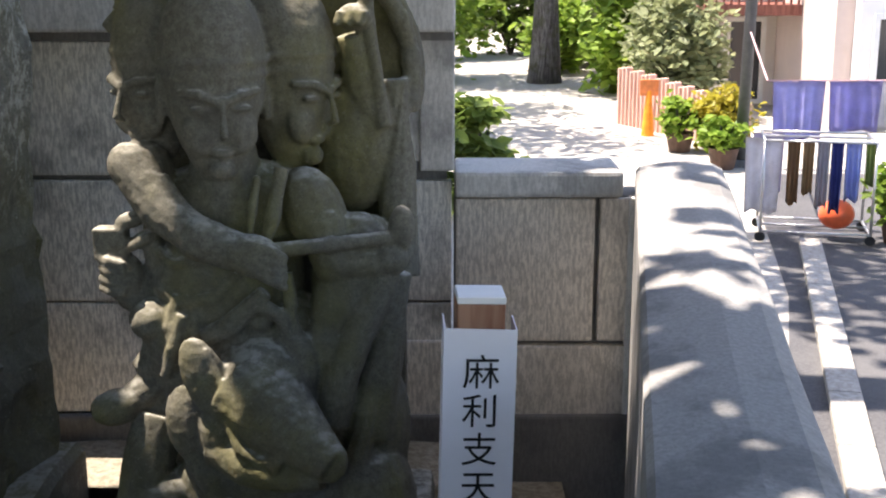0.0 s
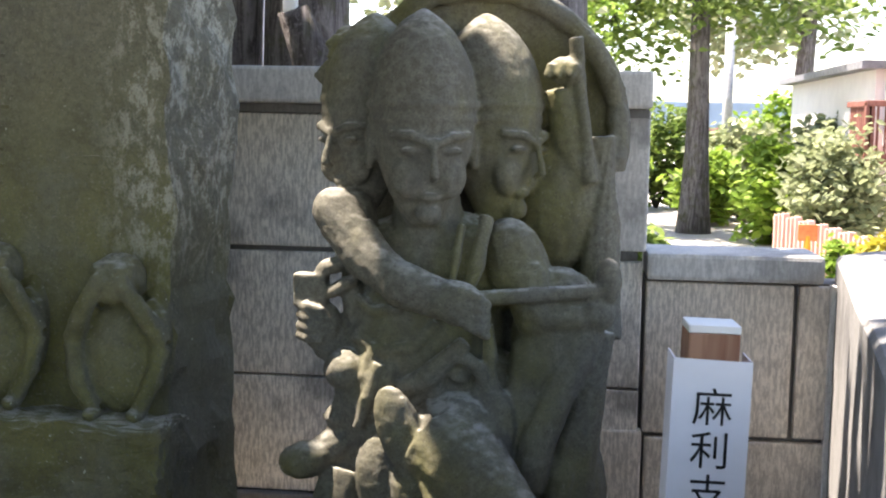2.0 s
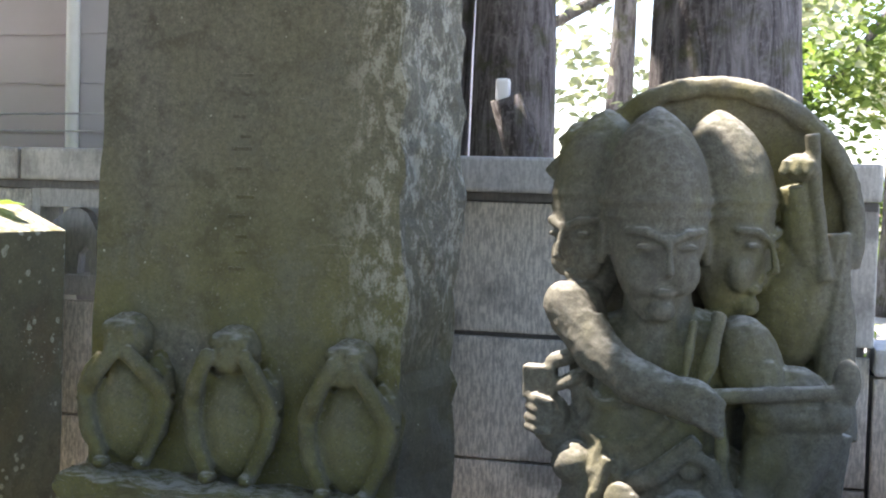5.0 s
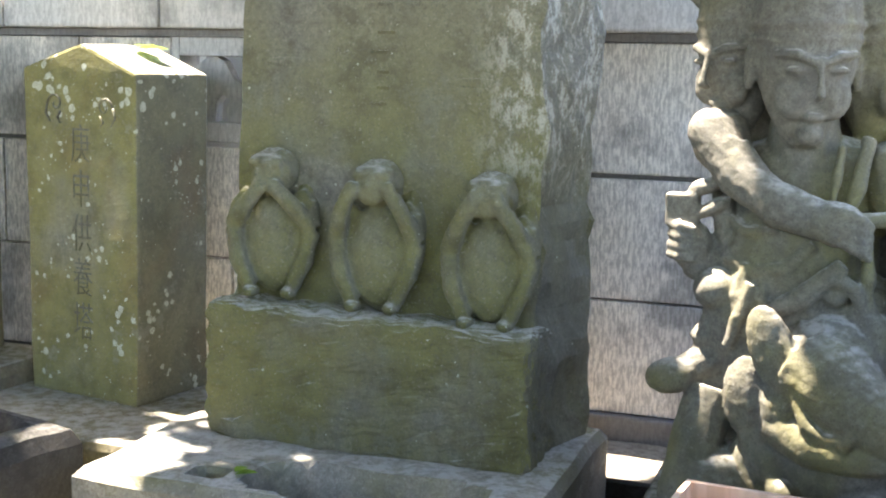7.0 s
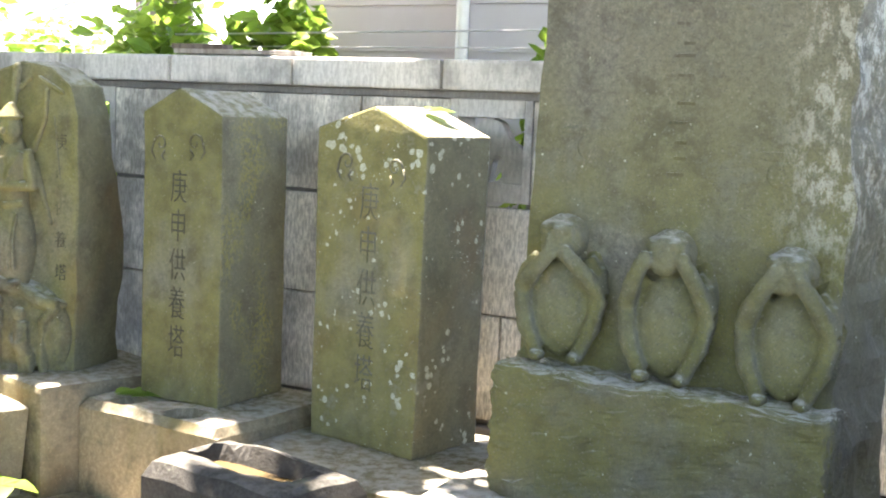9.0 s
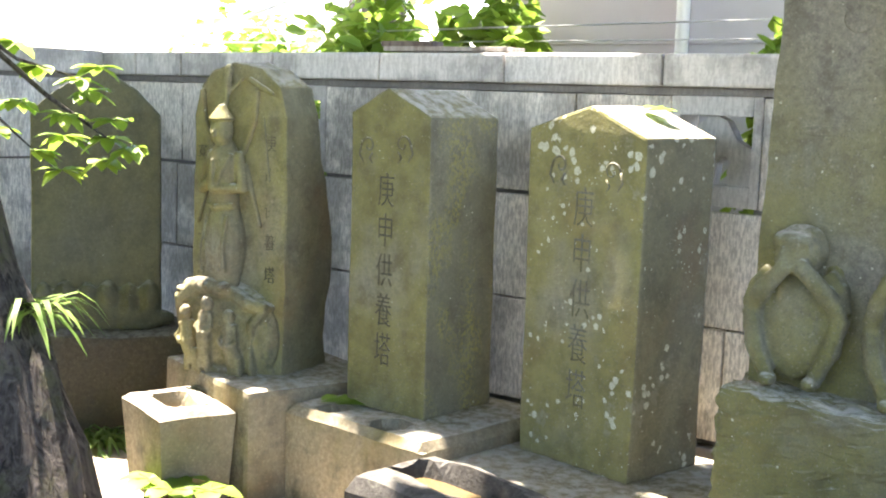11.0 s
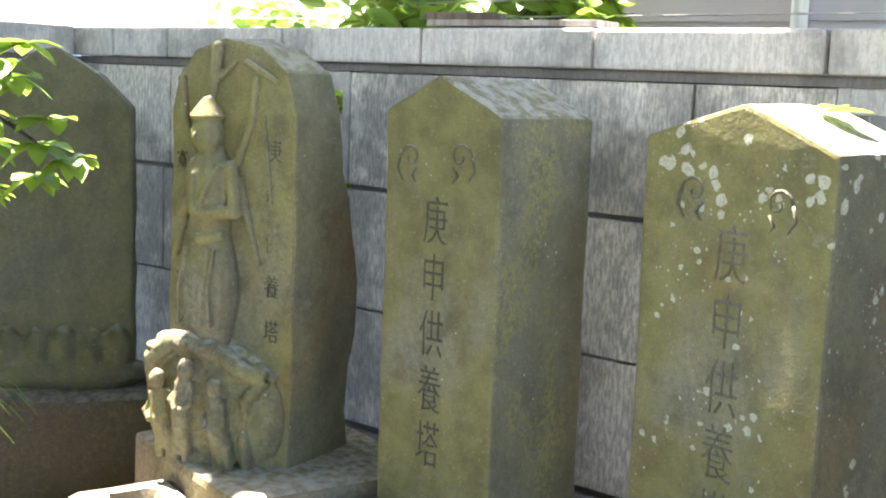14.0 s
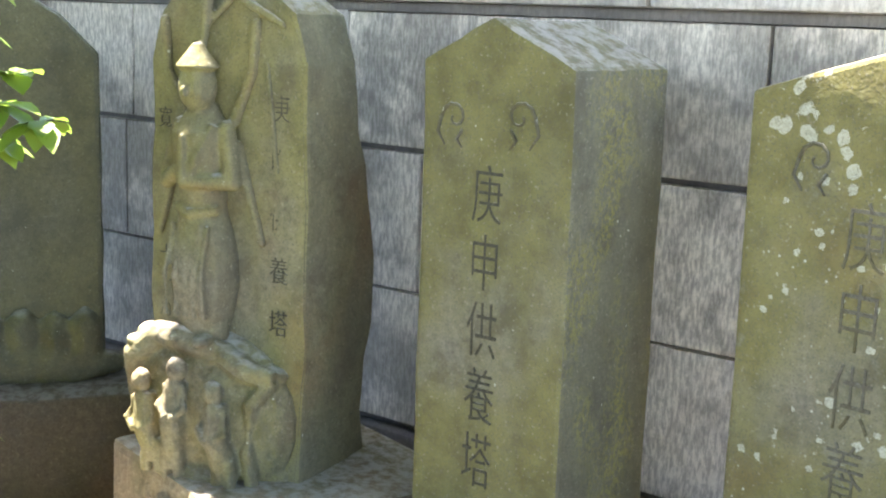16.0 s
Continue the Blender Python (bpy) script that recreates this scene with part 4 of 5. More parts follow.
    for k in range(4):
        tube(bm, [(-0.672, 3.06, 1.085 - 0.026 * k), (-0.64, 3.022, 1.083 - 0.026 * k), (-0.6, 3.02, 1.075 - 0.024 * k)], [0.012, 0.014, 0.011], 8)
    limb(bm, (-0.6, 3.08, 0.985), (-0.53, 3.12, 1.02), 0.045, 0.05)
    ball(bm, (-0.585, 3.07, 1.185), (0.05, 0.035, 0.022), pose(0, 0, 0, 0, -18, 0))
    ball(bm, (-0.56, 3.06, 1.135), (0.055, 0.035, 0.02), pose(0, 0, 0, 0, -30, 0))
    ball(bm, (-0.535, 3.08, 1.1), (0.03, 0.04, 0.07))
    # bent knee, lower leg and foot, the strap beside it
    ball(bm, (-0.545, 3.05, 0.925), (0.06, 0.07, 0.055))
    tube(bm, [(-0.55, 3.07, 0.92), (-0.56, 3.08, 0.8), (-0.54, 3.09, 0.66)], [0.055, 0.052, 0.06], 12)
    ball(bm, (-0.645, 3.02, 0.695), (0.07, 0.055, 0.048), pose(0, 0, 0, 0, -12, 0))
    limb(bm, (-0.6, 3.05, 0.71), (-0.55, 3.08, 0.74), 0.045, 0.05)
    tube(bm, [(-0.455, 2.985, 0.955), (-0.48, 2.975, 0.87), (-0.505, 2.98, 0.79)], [0.014, 0.02, 0.016], 8)
    # boar: skull, brow plate, cheek, snout with an open mouth, leaf-shaped ear
    ball(bm, (-0.26, 3.01, 0.75), (0.145, 0.14, 0.145), pose(0, 0, 0, 0, 28, 0), 20)
    tube(bm, [(-0.29, 2.98, 0.76), (-0.23, 2.93, 0.725), (-0.155, 2.87, 0.678), (-0.09, 2.82, 0.64), (-0.062, 2.8, 0.622)], [0.125, 0.112, 0.082, 0.056, 0.048], 20)
    ball(bm, (-0.06, 2.8, 0.622), (0.03, 0.024, 0.046), pose(0, 0, 0, 0, 30, 0))
    tube(bm, [(-0.37, 2.96, 0.62), (-0.28, 2.9, 0.585), (-0.18, 2.86, 0.575), (-0.09, 2.83, 0.578)], [0.06, 0.06, 0.045, 0.03], 14)
    ball(bm, (-0.36, 2.95, 0.66), (0.06, 0.06, 0.09))
    ball(bm, (-0.285, 2.885, 0.795), (0.045, 0.022, 0.03), pose(0, 0, 0, 0, 25, 0))
    tube(bm, [(-0.33, 2.885, 0.77), (-0.27, 2.855, 0.77), (-0.215, 2.845, 0.735)], [0.012, 0.016, 0.01], 8)
    ball(bm, (-0.268, 2.865, 0.728), (0.024, 0.016, 0.014))
    tube(bm, [(-0.31, 2.88, 0.72), (-0.265, 2.855, 0.705), (-0.225, 2.85, 0.71)], [0.008, 0.01, 0.007], 8)
    tube(bm, [(-0.325, 2.88, 0.69), (-0.3, 2.86, 0.64), (-0.25, 2.845, 0.618), (-0.185, 2.815, 0.632)], [0.014, 0.016, 0.013, 0.01], 8)
    tube(bm, [(-0.215, 2.83, 0.6), (-0.195, 2.815, 0.63), (-0.19, 2.81, 0.655)], [0.014, 0.012, 0.006], 8)
    ball(bm, (-0.39, 2.925, 0.805), (0.056, 0.034, 0.115), pose(0, 0, 0, 0, -20, 0), 16)
    tube(bm, [(-0.345, 2.9, 0.72), (-0.338, 2.895, 0.79), (-0.385, 2.91, 0.89)], [0.012, 0.014, 0.008], 8)
    ball(bm, (-0.44, 2.99, 0.68), (0.07, 0.07, 0.12))
    # boar's body, the rider's hanging robe on the far side
    ball(bm, (-0.25, 3.14, 0.66), (0.27, 0.2, 0.22))
    ball(bm, (-0.085, 3.05, 0.955), (0.052, 0.05, 0.085))
    ball(bm, (-0.165, 3.0, 0.83), (0.055, 0.05, 0.085), pose(0, 0, 0, 0, -16, 0))
    ball(bm, (-0.1, 3.04, 0.84), (0.06, 0.05, 0.1))
    tube(bm, [(0.06, 3.05, 1.06), (0.0, 3.02, 0.92), (-0.05, 3.0, 0.8), (-0.09, 2.99, 0.66)], [0.045, 0.042, 0.045, 0.05], 12)
    tube(bm, [(0.08, 3.1, 1.04), (0.05, 3.08, 0.85), (0.02, 3.06, 0.6)], [0.045, 0.05, 0.06], 12)
    tube(bm, [(0.02, 3.06, 0.8), (0.0, 3.02, 0.68), (-0.03, 3.0, 0.5)], [0.03, 0.035, 0.045], 10)
    ball(bm, (0.02, 3.16, 0.9), (0.09, 0.12, 0.28))
    ball(bm, (0.02, 3.14, 0.6), (0.1, 0.13, 0.2))
    # forelegs, hooves, rock base
    tube(bm, [(-0.44, 3.0, 0.66), (-0.42, 2.97, 0.56), (-0.36, 2.94, 0.47)], [0.05, 0.04, 0.034], 12)
    ball(bm, (-0.345, 2.925, 0.45), (0.045, 0.045, 0.035), pose(0, 0, 0, 0, 35, 0))
    ball(bm, (-0.3, 3.02, 0.5), (0.2, 0.1, 0.12))
    tube(bm, [(-0.54, 3.06, 0.66), (-0.57, 3.02, 0.54), (-0.58, 3.0, 0.4)], [0.07, 0.07, 0.08], 12)
    ball(bm, (-0.28, 3.12, 0.36), (0.4, 0.22, 0.18))
    ball(bm, (-0.52, 3.02, 0.38), (0.15, 0.14, 0.15))
    ball(bm, (0.0, 3.06, 0.4), (0.14, 0.14, 0.2))
    add_box(bm, -0.72, 0.18, 2.86, 3.46, G - 0.03, 0.34, 0.03)
    ob = single("statue", bm, STONE_STATUE, "weathered stone statue of a three-headed armed deity riding a boar", "statue", smooth=True)
    remesh(ob, 0.0055, 0.006, 0.03, 3)


statue()

# ---- label post ----
P = thing("label_post", "square wooden post wrapped in a white lettered paper label", "sign", pose(0.252, 2.385, -0.018, 0, 1.2, 3))
part("post", box(-0.048, 0.048, -0.048, 0.048, G - 0.05, 1.185, 0.004), POST_WOOD, P)
part("post_top", box(-0.0485, 0.0485, -0.0485, 0.0485, 1.185, 1.2, 0.003), WHITE, P, "white painted top")
bm = bmesh.new()
outline = [(-0.072, 0.05), (-0.074, -0.056), (0.072, -0.056), (0.074, 0.05), (0.071, 0.05), (0.0695, -0.053), (-0.0695, -0.053), (-0.069, 0.05)]
lo = [bm.verts.new((x, y, 0.55)) for x, y in outline]
hi = [bm.verts.new((x, y, 1.138 - 0.02 * (x + 0.07))) for x, y in outline]
for k in range(8):
    bm.faces.new((lo[k], lo[(k + 1) % 8], hi[(k + 1) % 8], hi[k]))
bm.faces.new(hi)
bm.faces.new(lo[::-1])
part("paper_label", bm, PAPER, P, "white paper label folded round the post")
for k, ch in enumerate("麻利支天"):
    lettering("character", ch, 0.076, INK, pose(0.002, -0.0575, 1.043 - 0.082 * k, 90, 0, 0), P, 0.0006, "black brush-written character")

# offering box
ob_ = thing("offering_box", "small open box of new pale wood", "box", pose(-0.4, 2.63, 0.05, 0, 0, -6))
part("base", box(-0.17, 0.17, -0.11, 0.11, 0.3, 0.315), NEW_WOOD, ob_)
for x0, x1, y0, y1 in ((-0.17, 0.17, -0.11, -0.095), (-0.17, 0.17, 0.095, 0.11), (-0.17, -0.155, -0.095, 0.095), (0.155, 0.17, -0.095, 0.095)):
    part("side_board", box(x0, x1, y0, y1, 0.315, 0.46, 0.002), NEW_WOOD, ob_)
stand = thing("stone_stand", "low rough stone under the offering box", "stone", None)
bm = box(-0.62, -0.18, 2.48, 2.78, G - 0.03, 0.35, 0.03)
rough_up(bm, 0.008, 5, 61)
part("block", bm, STONE_BASE, stand)

# board left on the coping
bd = thing("board", "grey weathered board lying on the wall coping", "board", pose(-3.78, 4.0, TOP, 0, 0, 4))
part("plank", box(-0.3, 0.32, -0.06, 0.08, 0.002, 0.022, 0.003), wood_mat("grey_wood", (0.2, 0.17, 0.14), (0.36, 0.33, 0.29)), bd)
part("plank", box(-0.32, -0.05, -0.05, 0.03, 0.022, 0.045, 0.003), wood_mat("dark_wood", (0.08, 0.06, 0.05), (0.16, 0.13, 0.1)), bd)


# ---- plants ----
def leaf_quads(bm, pts, size, rnd, long=1.7, fold=0.25):
    """A folded leaf at each point, turned at random."""
    for p in pts:
        s = size * rnd.uniform(0.7, 1.3)
        m = Matrix.Translation(p) @ Euler((rnd.uniform(-0.9, 0.9), rnd.uniform(-0.9, 0.9), rnd.uniform(0, 6.28))).to_matrix().to_4x4()
        a, b = s * 0.5, s * long * 0.5
        v = [bm.verts.new(m @ Vector(q)) for q in ((0, -b, 0), (a, -b * 0.1, fold * a), (a * 0.7, b * 0.5, fold * a * 0.5), (0, b, -0.1 * a), (-a * 0.7, b * 0.5, fold * a * 0.5), (-a, -b * 0.1, fold * a))]
        bm.faces.new((v[0], v[1], v[2], v[3]))
        bm.faces.new((v[0], v[3], v[4], v[5]))


def clumps(rnd, centre, radii, n_clumps, per, spread):
    pts = []
    for _ in range(n_clumps):
        d = Vector((rnd.gauss(0, 1), rnd.gauss(0, 1), rnd.gauss(0, 1))).normalized() * rnd.uniform(0.45, 1.0)
        c = Vector(centre) + Vector((d.x * radii[0], d.y * radii[1], d.z * radii[2]))
        for _ in range(per):
            pts.append(c + Vector((rnd.gauss(0, spread), rnd.gauss(0, spread), rnd.gauss(0, spread * 0.7))))
    return pts


def tree(name, label, base, trunk_r, height, lean, crowns, leaf, mat_leaf, seed, bark=None, limbs=5):
    """crowns: (centre offset, radii, clumps, per clump, spread)."""
    rnd = random.Random(seed)
    T = thing(name, label, "tree")
    bm = bmesh.new()
    b = Vector(base)
    pts = [b + Vector((lean[0] * f + 0.05 * math.sin(3 * f + seed), lean[1] * f, height * f)) for f in [k / 9 for k in range(10)]]
    rad = [trunk_r * (1.35 - 0.35 * min(1, f * 6)) * (1 - 0.55 * f) for f in [k / 9 for k in range(10)]]
    tube(bm, pts, rad, 16)
    for v in bm.verts:
        v.co += noise.noise_vector(v.co * 5) * trunk_r * 0.06
    part("trunk", bm, bark or BARK, T, smooth=True)
    for off, radii, *_ in crowns[:limbs]:
        bm = bmesh.new()
        start = pts[rnd.choice((6, 7, 8))]
        end = b + Vector(off)
        mid = (start + end) / 2 + Vector((0, 0, -0.12 * (end - start).length))
        tube(bm, [start, mid, end], [rad[7] * 0.7, rad[7] * 0.45, rad[7] * 0.12], 8)
        part("limb", bm, bark or BARK, T, smooth=True)
    bm = bmesh.new()
    for off, radii, n, per, spread in crowns:
        leaf_quads(bm, clumps(rnd, b + Vector(off), radii, n, per, spread), leaf, rnd)
    part("crown", bm, mat_leaf, T)
    return T


def shrub(name, label, base, radii, n, per, leaf, mat, seed, category="shrub"):
    rnd = random.Random(seed)
    T = thing(name, label, category)
    b = Vector(base)
    for k in range(6):
        bm = bmesh.new()
        a = k * 1.05
        tube(bm, [b, b + Vector((math.cos(a) * radii[0] * 0.3, math.sin(a) * radii[1] * 0.3, radii[2] * 0.9)), b + Vector((math.cos(a) * radii[0] * 0.6, math.sin(a) * radii[1] * 0.6, radii[2] * 1.5))], [0.03, 0.02, 0.006], 6)
        part("stem", bm, BARK_DARK, T)
    bm = bmesh.new()
    leaf_quads(bm, clumps(rnd, b + Vector((0, 0, radii[2])), radii, n, per, min(radii) * 0.22), leaf, rnd)
    part("foliage", bm, mat, T)
    return T


# trunks close behind the wall
tree("tree", "broad furrowed tree trunk rising behind the wall", (-0.26, 5.2, 0), 0.38, 7.0, (0.05, 0.2), [((-0.6, 2.2, 6.8), (1.5, 1.2, 0.7), 30, 22, 0.3)], 0.11, LEAF, 3)
tree("tree", "smooth grey tree trunk with a sawn side stub", (-1.3, 6.2, 0), 0.26, 7.0, (-0.1, 0.2), [((-0.9, 2.0, 6.8), (1.4, 1.2, 0.7), 26, 22, 0.3)], 0.11, LEAF, 4)
tree("tree", "slim grey leaning trunk beside its neighbour", (-1.85, 6.3, 0), 0.24, 7.0, (0.15, 0.1), [((-1.2, 1.8, 6.8), (1.2, 1.2, 0.7), 22, 22, 0.3)], 0.11, LEAF, 5)
stub = thing("cut_stub", "sawn branch stub with a pale end, beside the trunk", "branch")
bm = bmesh.new()
tube(bm, [(-1.0, 5.3, 1.2), (-1.14, 5.25, 1.85), (-1.2, 5.2, 2.02)], [0.11, 0.085, 0.07], 12)
part("stub", bm, BARK, stub, smooth=True)
part("cut_face", box(-1.24, -1.18, 5.17, 5.23, 2.0, 2.1, 0.015), WHITE, stub, "pale sawn tip")
tree("tree", "bare-stemmed tree with climbing twigs behind the wall", (-6.3, 6.2, 0), 0.26, 5.0, (0.1, 0.1), [((0.4, 0.2, 4.4), (1.6, 1.2, 0.9), 40, 24, 0.3)], 0.1, LEAF_BRIGHT, 6)
# roadside tree with a wide crown
tree("tree", "roadside tree with a wide light-green crown", (1.75, 18.8, -0.03), 0.2, 6.0, (0.1, 0.0), [((-0.2, -0.4, 4.2), (1.9, 1.8, 1.3), 110, 22, 0.26), ((-1.6, 0.2, 3.0), (1.3, 1.3, 1.5), 70, 22, 0.24), ((1.5, 0.2, 3.6), (1.3, 1.2, 0.9), 50, 20, 0.22)], 0.1, LEAF, 8)
shrub("shrub", "pale feathery olive-green bush over a fence", (3.0, 14.6, -0.03), (0.55, 0.6, 0.85), 150, 26, 0.07, LEAF_PALE, 11)
shrub("shrub", "yellow-green bush by the lane", (2.75, 17.2, -0.03), (0.55, 0.7, 0.75), 90, 24, 0.1, LEAF_BRIGHT, 12)
shrub("shrub", "yellow-flowering bush beside the pole", (2.95, 11.9, -0.03), (0.3, 0.3, 0.32), 60, 20, 0.05, LEAF_YELLOW, 13)
shrub("shrub", "dense green hedge at the lane's far side", (-0.9, 19.5, -0.03), (1.7, 1.2, 1.2), 150, 26, 0.1, LEAF_BRIGHT, 14)
shrub("shrub", "dark ivy clump against the wall's outer side", (0.42, 9.0, -0.03), (0.25, 0.5, 0.45), 50, 20, 0.08, LEAF, 15)
for k, (x, y, r, mt) in enumerate(((-5.0, 5.0, 0.55, LEAF_BRIGHT), (-5.9, 7.2, 0.9, LEAF_PALE), (-7.4, 6.4, 0.9, LEAF_BRIGHT), (-2.45, 5.0, 0.42, LEAF_BRIGHT), (-8.4, 8.0, 1.1, LEAF_PALE), (-4.35, 5.05, 0.4, LEAF_BRIGHT))):
    shrub("shrub", "sunlit bush growing behind the boundary wall", (x, y, -0.02), (r, r * 0.8, 1.08), 110, 26, 0.08, mt, 20 + k)
for k, (x, y, r, h, mt) in enumerate(((0.2, 23.5, 1.1, 1.1, LEAF_BRIGHT), (1.6, 24.5, 1.2, 1.0, LEAF), (2.9, 22.0, 0.9, 0.9, LEAF_PALE), (4.0, 23.0, 1.1, 1.15, LEAF_BRIGHT), (2.2, 20.6, 0.5, 0.6, LEAF_BRIGHT), (3.6, 18.2, 0.7, 0.85, LEAF_PALE))):
    shrub("shrub", "sunlit leafy bush closing the far end of the lane", (x, y, -0.03), (r, 0.7, h), 130, 24, 0.1, mt, 70 + k)
tree("tree", "leafy tree with a low bright crown beyond the wall", (-1.6, 13.0, 0), 0.2, 5.0, (0.1, 0.1), [((0.0, 0.0, 3.6), (2.3, 1.5, 1.7), 95, 20, 0.26), ((-2.6, 0.5, 3.2), (1.6, 1.2, 1.6), 55, 20, 0.26)], 0.1, LEAF_PALE, 41)
tree("tree", "slender tree with airy pale leaves beside the lane", (-0.5, 15.5, -0.03), 0.1, 4.2, (0.1, 0.1), [((0.1, 0.0, 3.0), (0.85, 0.8, 1.5), 60, 20, 0.2)], 0.075, LEAF_BRIGHT, 42)
tree("tree", "large tree spreading over the lane's far end", (5.2, 30.0, -0.03), 0.3, 6.0, (0.2, 0.0), [((-1.2, 0.0, 4.6), (2.6, 2.0, 1.4), 120, 22, 0.35)], 0.18, LEAF_PALE, 43)


# ---- shade tree over the plot: its leaning trunk and a branch come into view; unseen crown shaped for the light ----
def shade_tree():
    rnd = random.Random(77)
    T = thing("tree", "dark leaning tree, its dense crown added out of view to shade the stones", "tree")
    bm = bmesh.new()
    pts = [(-3.74, 2.02, -0.05), (-3.86, 2.05, 0.35), (-4.06, 2.06, 0.72), (-4.3, 2.0, 1.3), (-4.3, 1.7, 2.2), (-4.2, 1.0, 3.4), (-3.6, 0.3, 4.6)]
    tube(bm, pts, [0.27, 0.2, 0.17, 0.15, 0.14, 0.12, 0.08], 16)
    bmesh.ops.subdivide_edges(bm, edges=bm.edges[:], cuts=2, use_grid_fill=True)
    for v in bm.verts:
        v.co += noise.noise_vector(v.co * 9) * 0.035 + noise.noise_vector(v.co * 25) * 0.022
    part("trunk", bm, BARK_DARK, T, smooth=True)
    for e in ((-5.0, 1.6, 4.6), (-2.0, 0.8, 4.8), (0.4, 0.6, 4.9), (-4.6, -1.2, 4.8), (-1.6, -1.4, 5.0)):
        bm = bmesh.new()
        tube(bm, [(-4.2, 1.0, 3.4), ((-4.2 + e[0]) / 2, (1 + e[1]) / 2, 4.3), e], [0.09, 0.06, 0.02], 8)
        part("limb", bm, BARK_DARK, T, smooth=True)
    # unseen crown, cut open so sun reaches these spots of the ground and stones (x, y, z, radius)
    gaps = [(-4.05, 2.55, 0.1, 0.5), (-3.6, 2.4, 0.06, 0.55), (-3.3, 2.0, 0.06, 0.4), (-4.6, 2.75, 0.2, 0.25), (-4.72, 2.95, 0.25, 0.3), (-3.45, 2.75, 0.2, 0.33), (-2.95, 2.8, 0.35, 0.3), (-2.2, 2.75, 0.35, 0.26), (-2.58, 3.5, 1.48, 0.32), (-2.9, 2.62, 0.42, 0.12), (-0.64, 3.08, 1.3, 0.17), (-0.61, 3.05, 1.15, 0.14), (-0.6, 3.05, 0.95, 0.15), (-0.43, 2.96, 0.85, 0.16), (-0.14, 3.2, 1.76, 0.16),
            (-4.25, 3.05, 0.78, 0.09), (-4.1, 3.05, 1.42, 0.06), (-0.3, 3.4, 1.86, 0.12), (0.75, 3.2, 1.1, 0.2), (0.75, 2.7, 1.1, 0.1), (0.6, 2.2, 1.1, 0.08), (0.72, 3.7, 1.12, 0.3), (1.6, 4.5, 0.0, 0.3), (1.7, 3.6, 0.0, 0.15), (1.3, 3.9, 0, 0.12), (-2.0, 2.2, 0.1, 0.3), (-1.6, 4.0, 1.75, 0.35), (-3.2, 4.0, 1.7, 0.4)]
    def sunlit(p):
        for gx, gy, gz, gr in gaps:
            k = (p.z - gz) / SUN_DIR.z
            if (p.x - SUN_DIR.x * k - gx) ** 2 + (p.y - SUN_DIR.y * k - gy) ** 2 < gr * gr:
                return True
        return False

    pts = []
    # leaves reach east over the yard too, added to dim the plot
    for _ in range(4600):
        c = Vector((rnd.uniform(-9.0, 5.5), rnd.uniform(-7.5, 5.0), rnd.uniform(4.0, 5.6)))
        if c.x > -0.8 and c.y > 2.3 or c.x > 1.2 and c.y > 0.3 or c.y < -4.5 and c.x < -2.5:
            continue
        new_pts = [c + Vector((rnd.gauss(0, 0.17), rnd.gauss(0, 0.17), rnd.gauss(0, 0.1))) for _ in range(16)]
        pts += [p for p in new_pts if not sunlit(p)]
    # unseen boughs added low over the side wall to darken that corner
    for _ in range(700):
        c = Vector((rnd.uniform(-9.0, -5.3), rnd.uniform(-2.0, 4.2), rnd.uniform(2.4, 4.2)))
        new_pts = [c + Vector((rnd.gauss(0, 0.17), rnd.gauss(0, 0.17), rnd.gauss(0, 0.1))) for _ in range(12)]
        pts += [p for p in new_pts if not sunlit(p)]
    bm = bmesh.new()
    leaf_quads(bm, pts, 0.13, rnd)
    part("crown", bm, LEAF_CANOPY, T)
    # low branch with glossy leaves in whorls
    tw = [(-4.3, 1.75, 2.1), (-4.3, 2.1, 1.75), (-4.25, 2.4, 1.5), (-4.12, 2.55, 1.36)]
    bm = bmesh.new()
    tube(bm, tw, [0.02, 0.014, 0.009, 0.004], 6)
    tube(bm, [tw[1], (-4.35, 2.35, 1.62), (-4.2, 2.5, 1.56)], [0.01, 0.007, 0.003], 6)
    tube(bm, [tw[1], (-4.45, 2.3, 1.45), (-4.4, 2.45, 1.3)], [0.01, 0.007, 0.003], 6)
    part("twig", bm, BARK_DARK, T)
    bm = bmesh.new()
    for c in (tw[3], (-4.2, 2.5, 1.56), (-4.4, 2.45, 1.3), (-4.22, 2.45, 1.44), (-4.33, 2.42, 1.6), (-4.42, 2.4, 1.48), (-4.18, 2.58, 1.28), (-4.42, 2.38, 1.68), (-4.5, 2.35, 1.38), (-4.45, 2.3, 1.8), (-4.55, 2.2, 1.9), (-4.4, 2.2, 1.95), (-4.08, 2.56, 1.42), (-4.05, 2.6, 1.33), (-4.15, 2.5, 1.52), (-4.12, 2.52, 1.6), (-4.3, 2.5, 1.36), (-4.28, 2.48, 1.24)):
        for k in range(9):
            a = rnd.uniform(0, 6.28)
            d = Vector((math.cos(a), math.sin(a), rnd.uniform(-0.5, 0.25))).normalized()
            leaf_blade(bm, Vector(c), d, rnd.uniform(0.07, 0.11), rnd.uniform(0.022, 0.034))
    part("low_foliage", bm, LEAF_BRIGHT, T, "glossy bright green leaves", smooth=True)


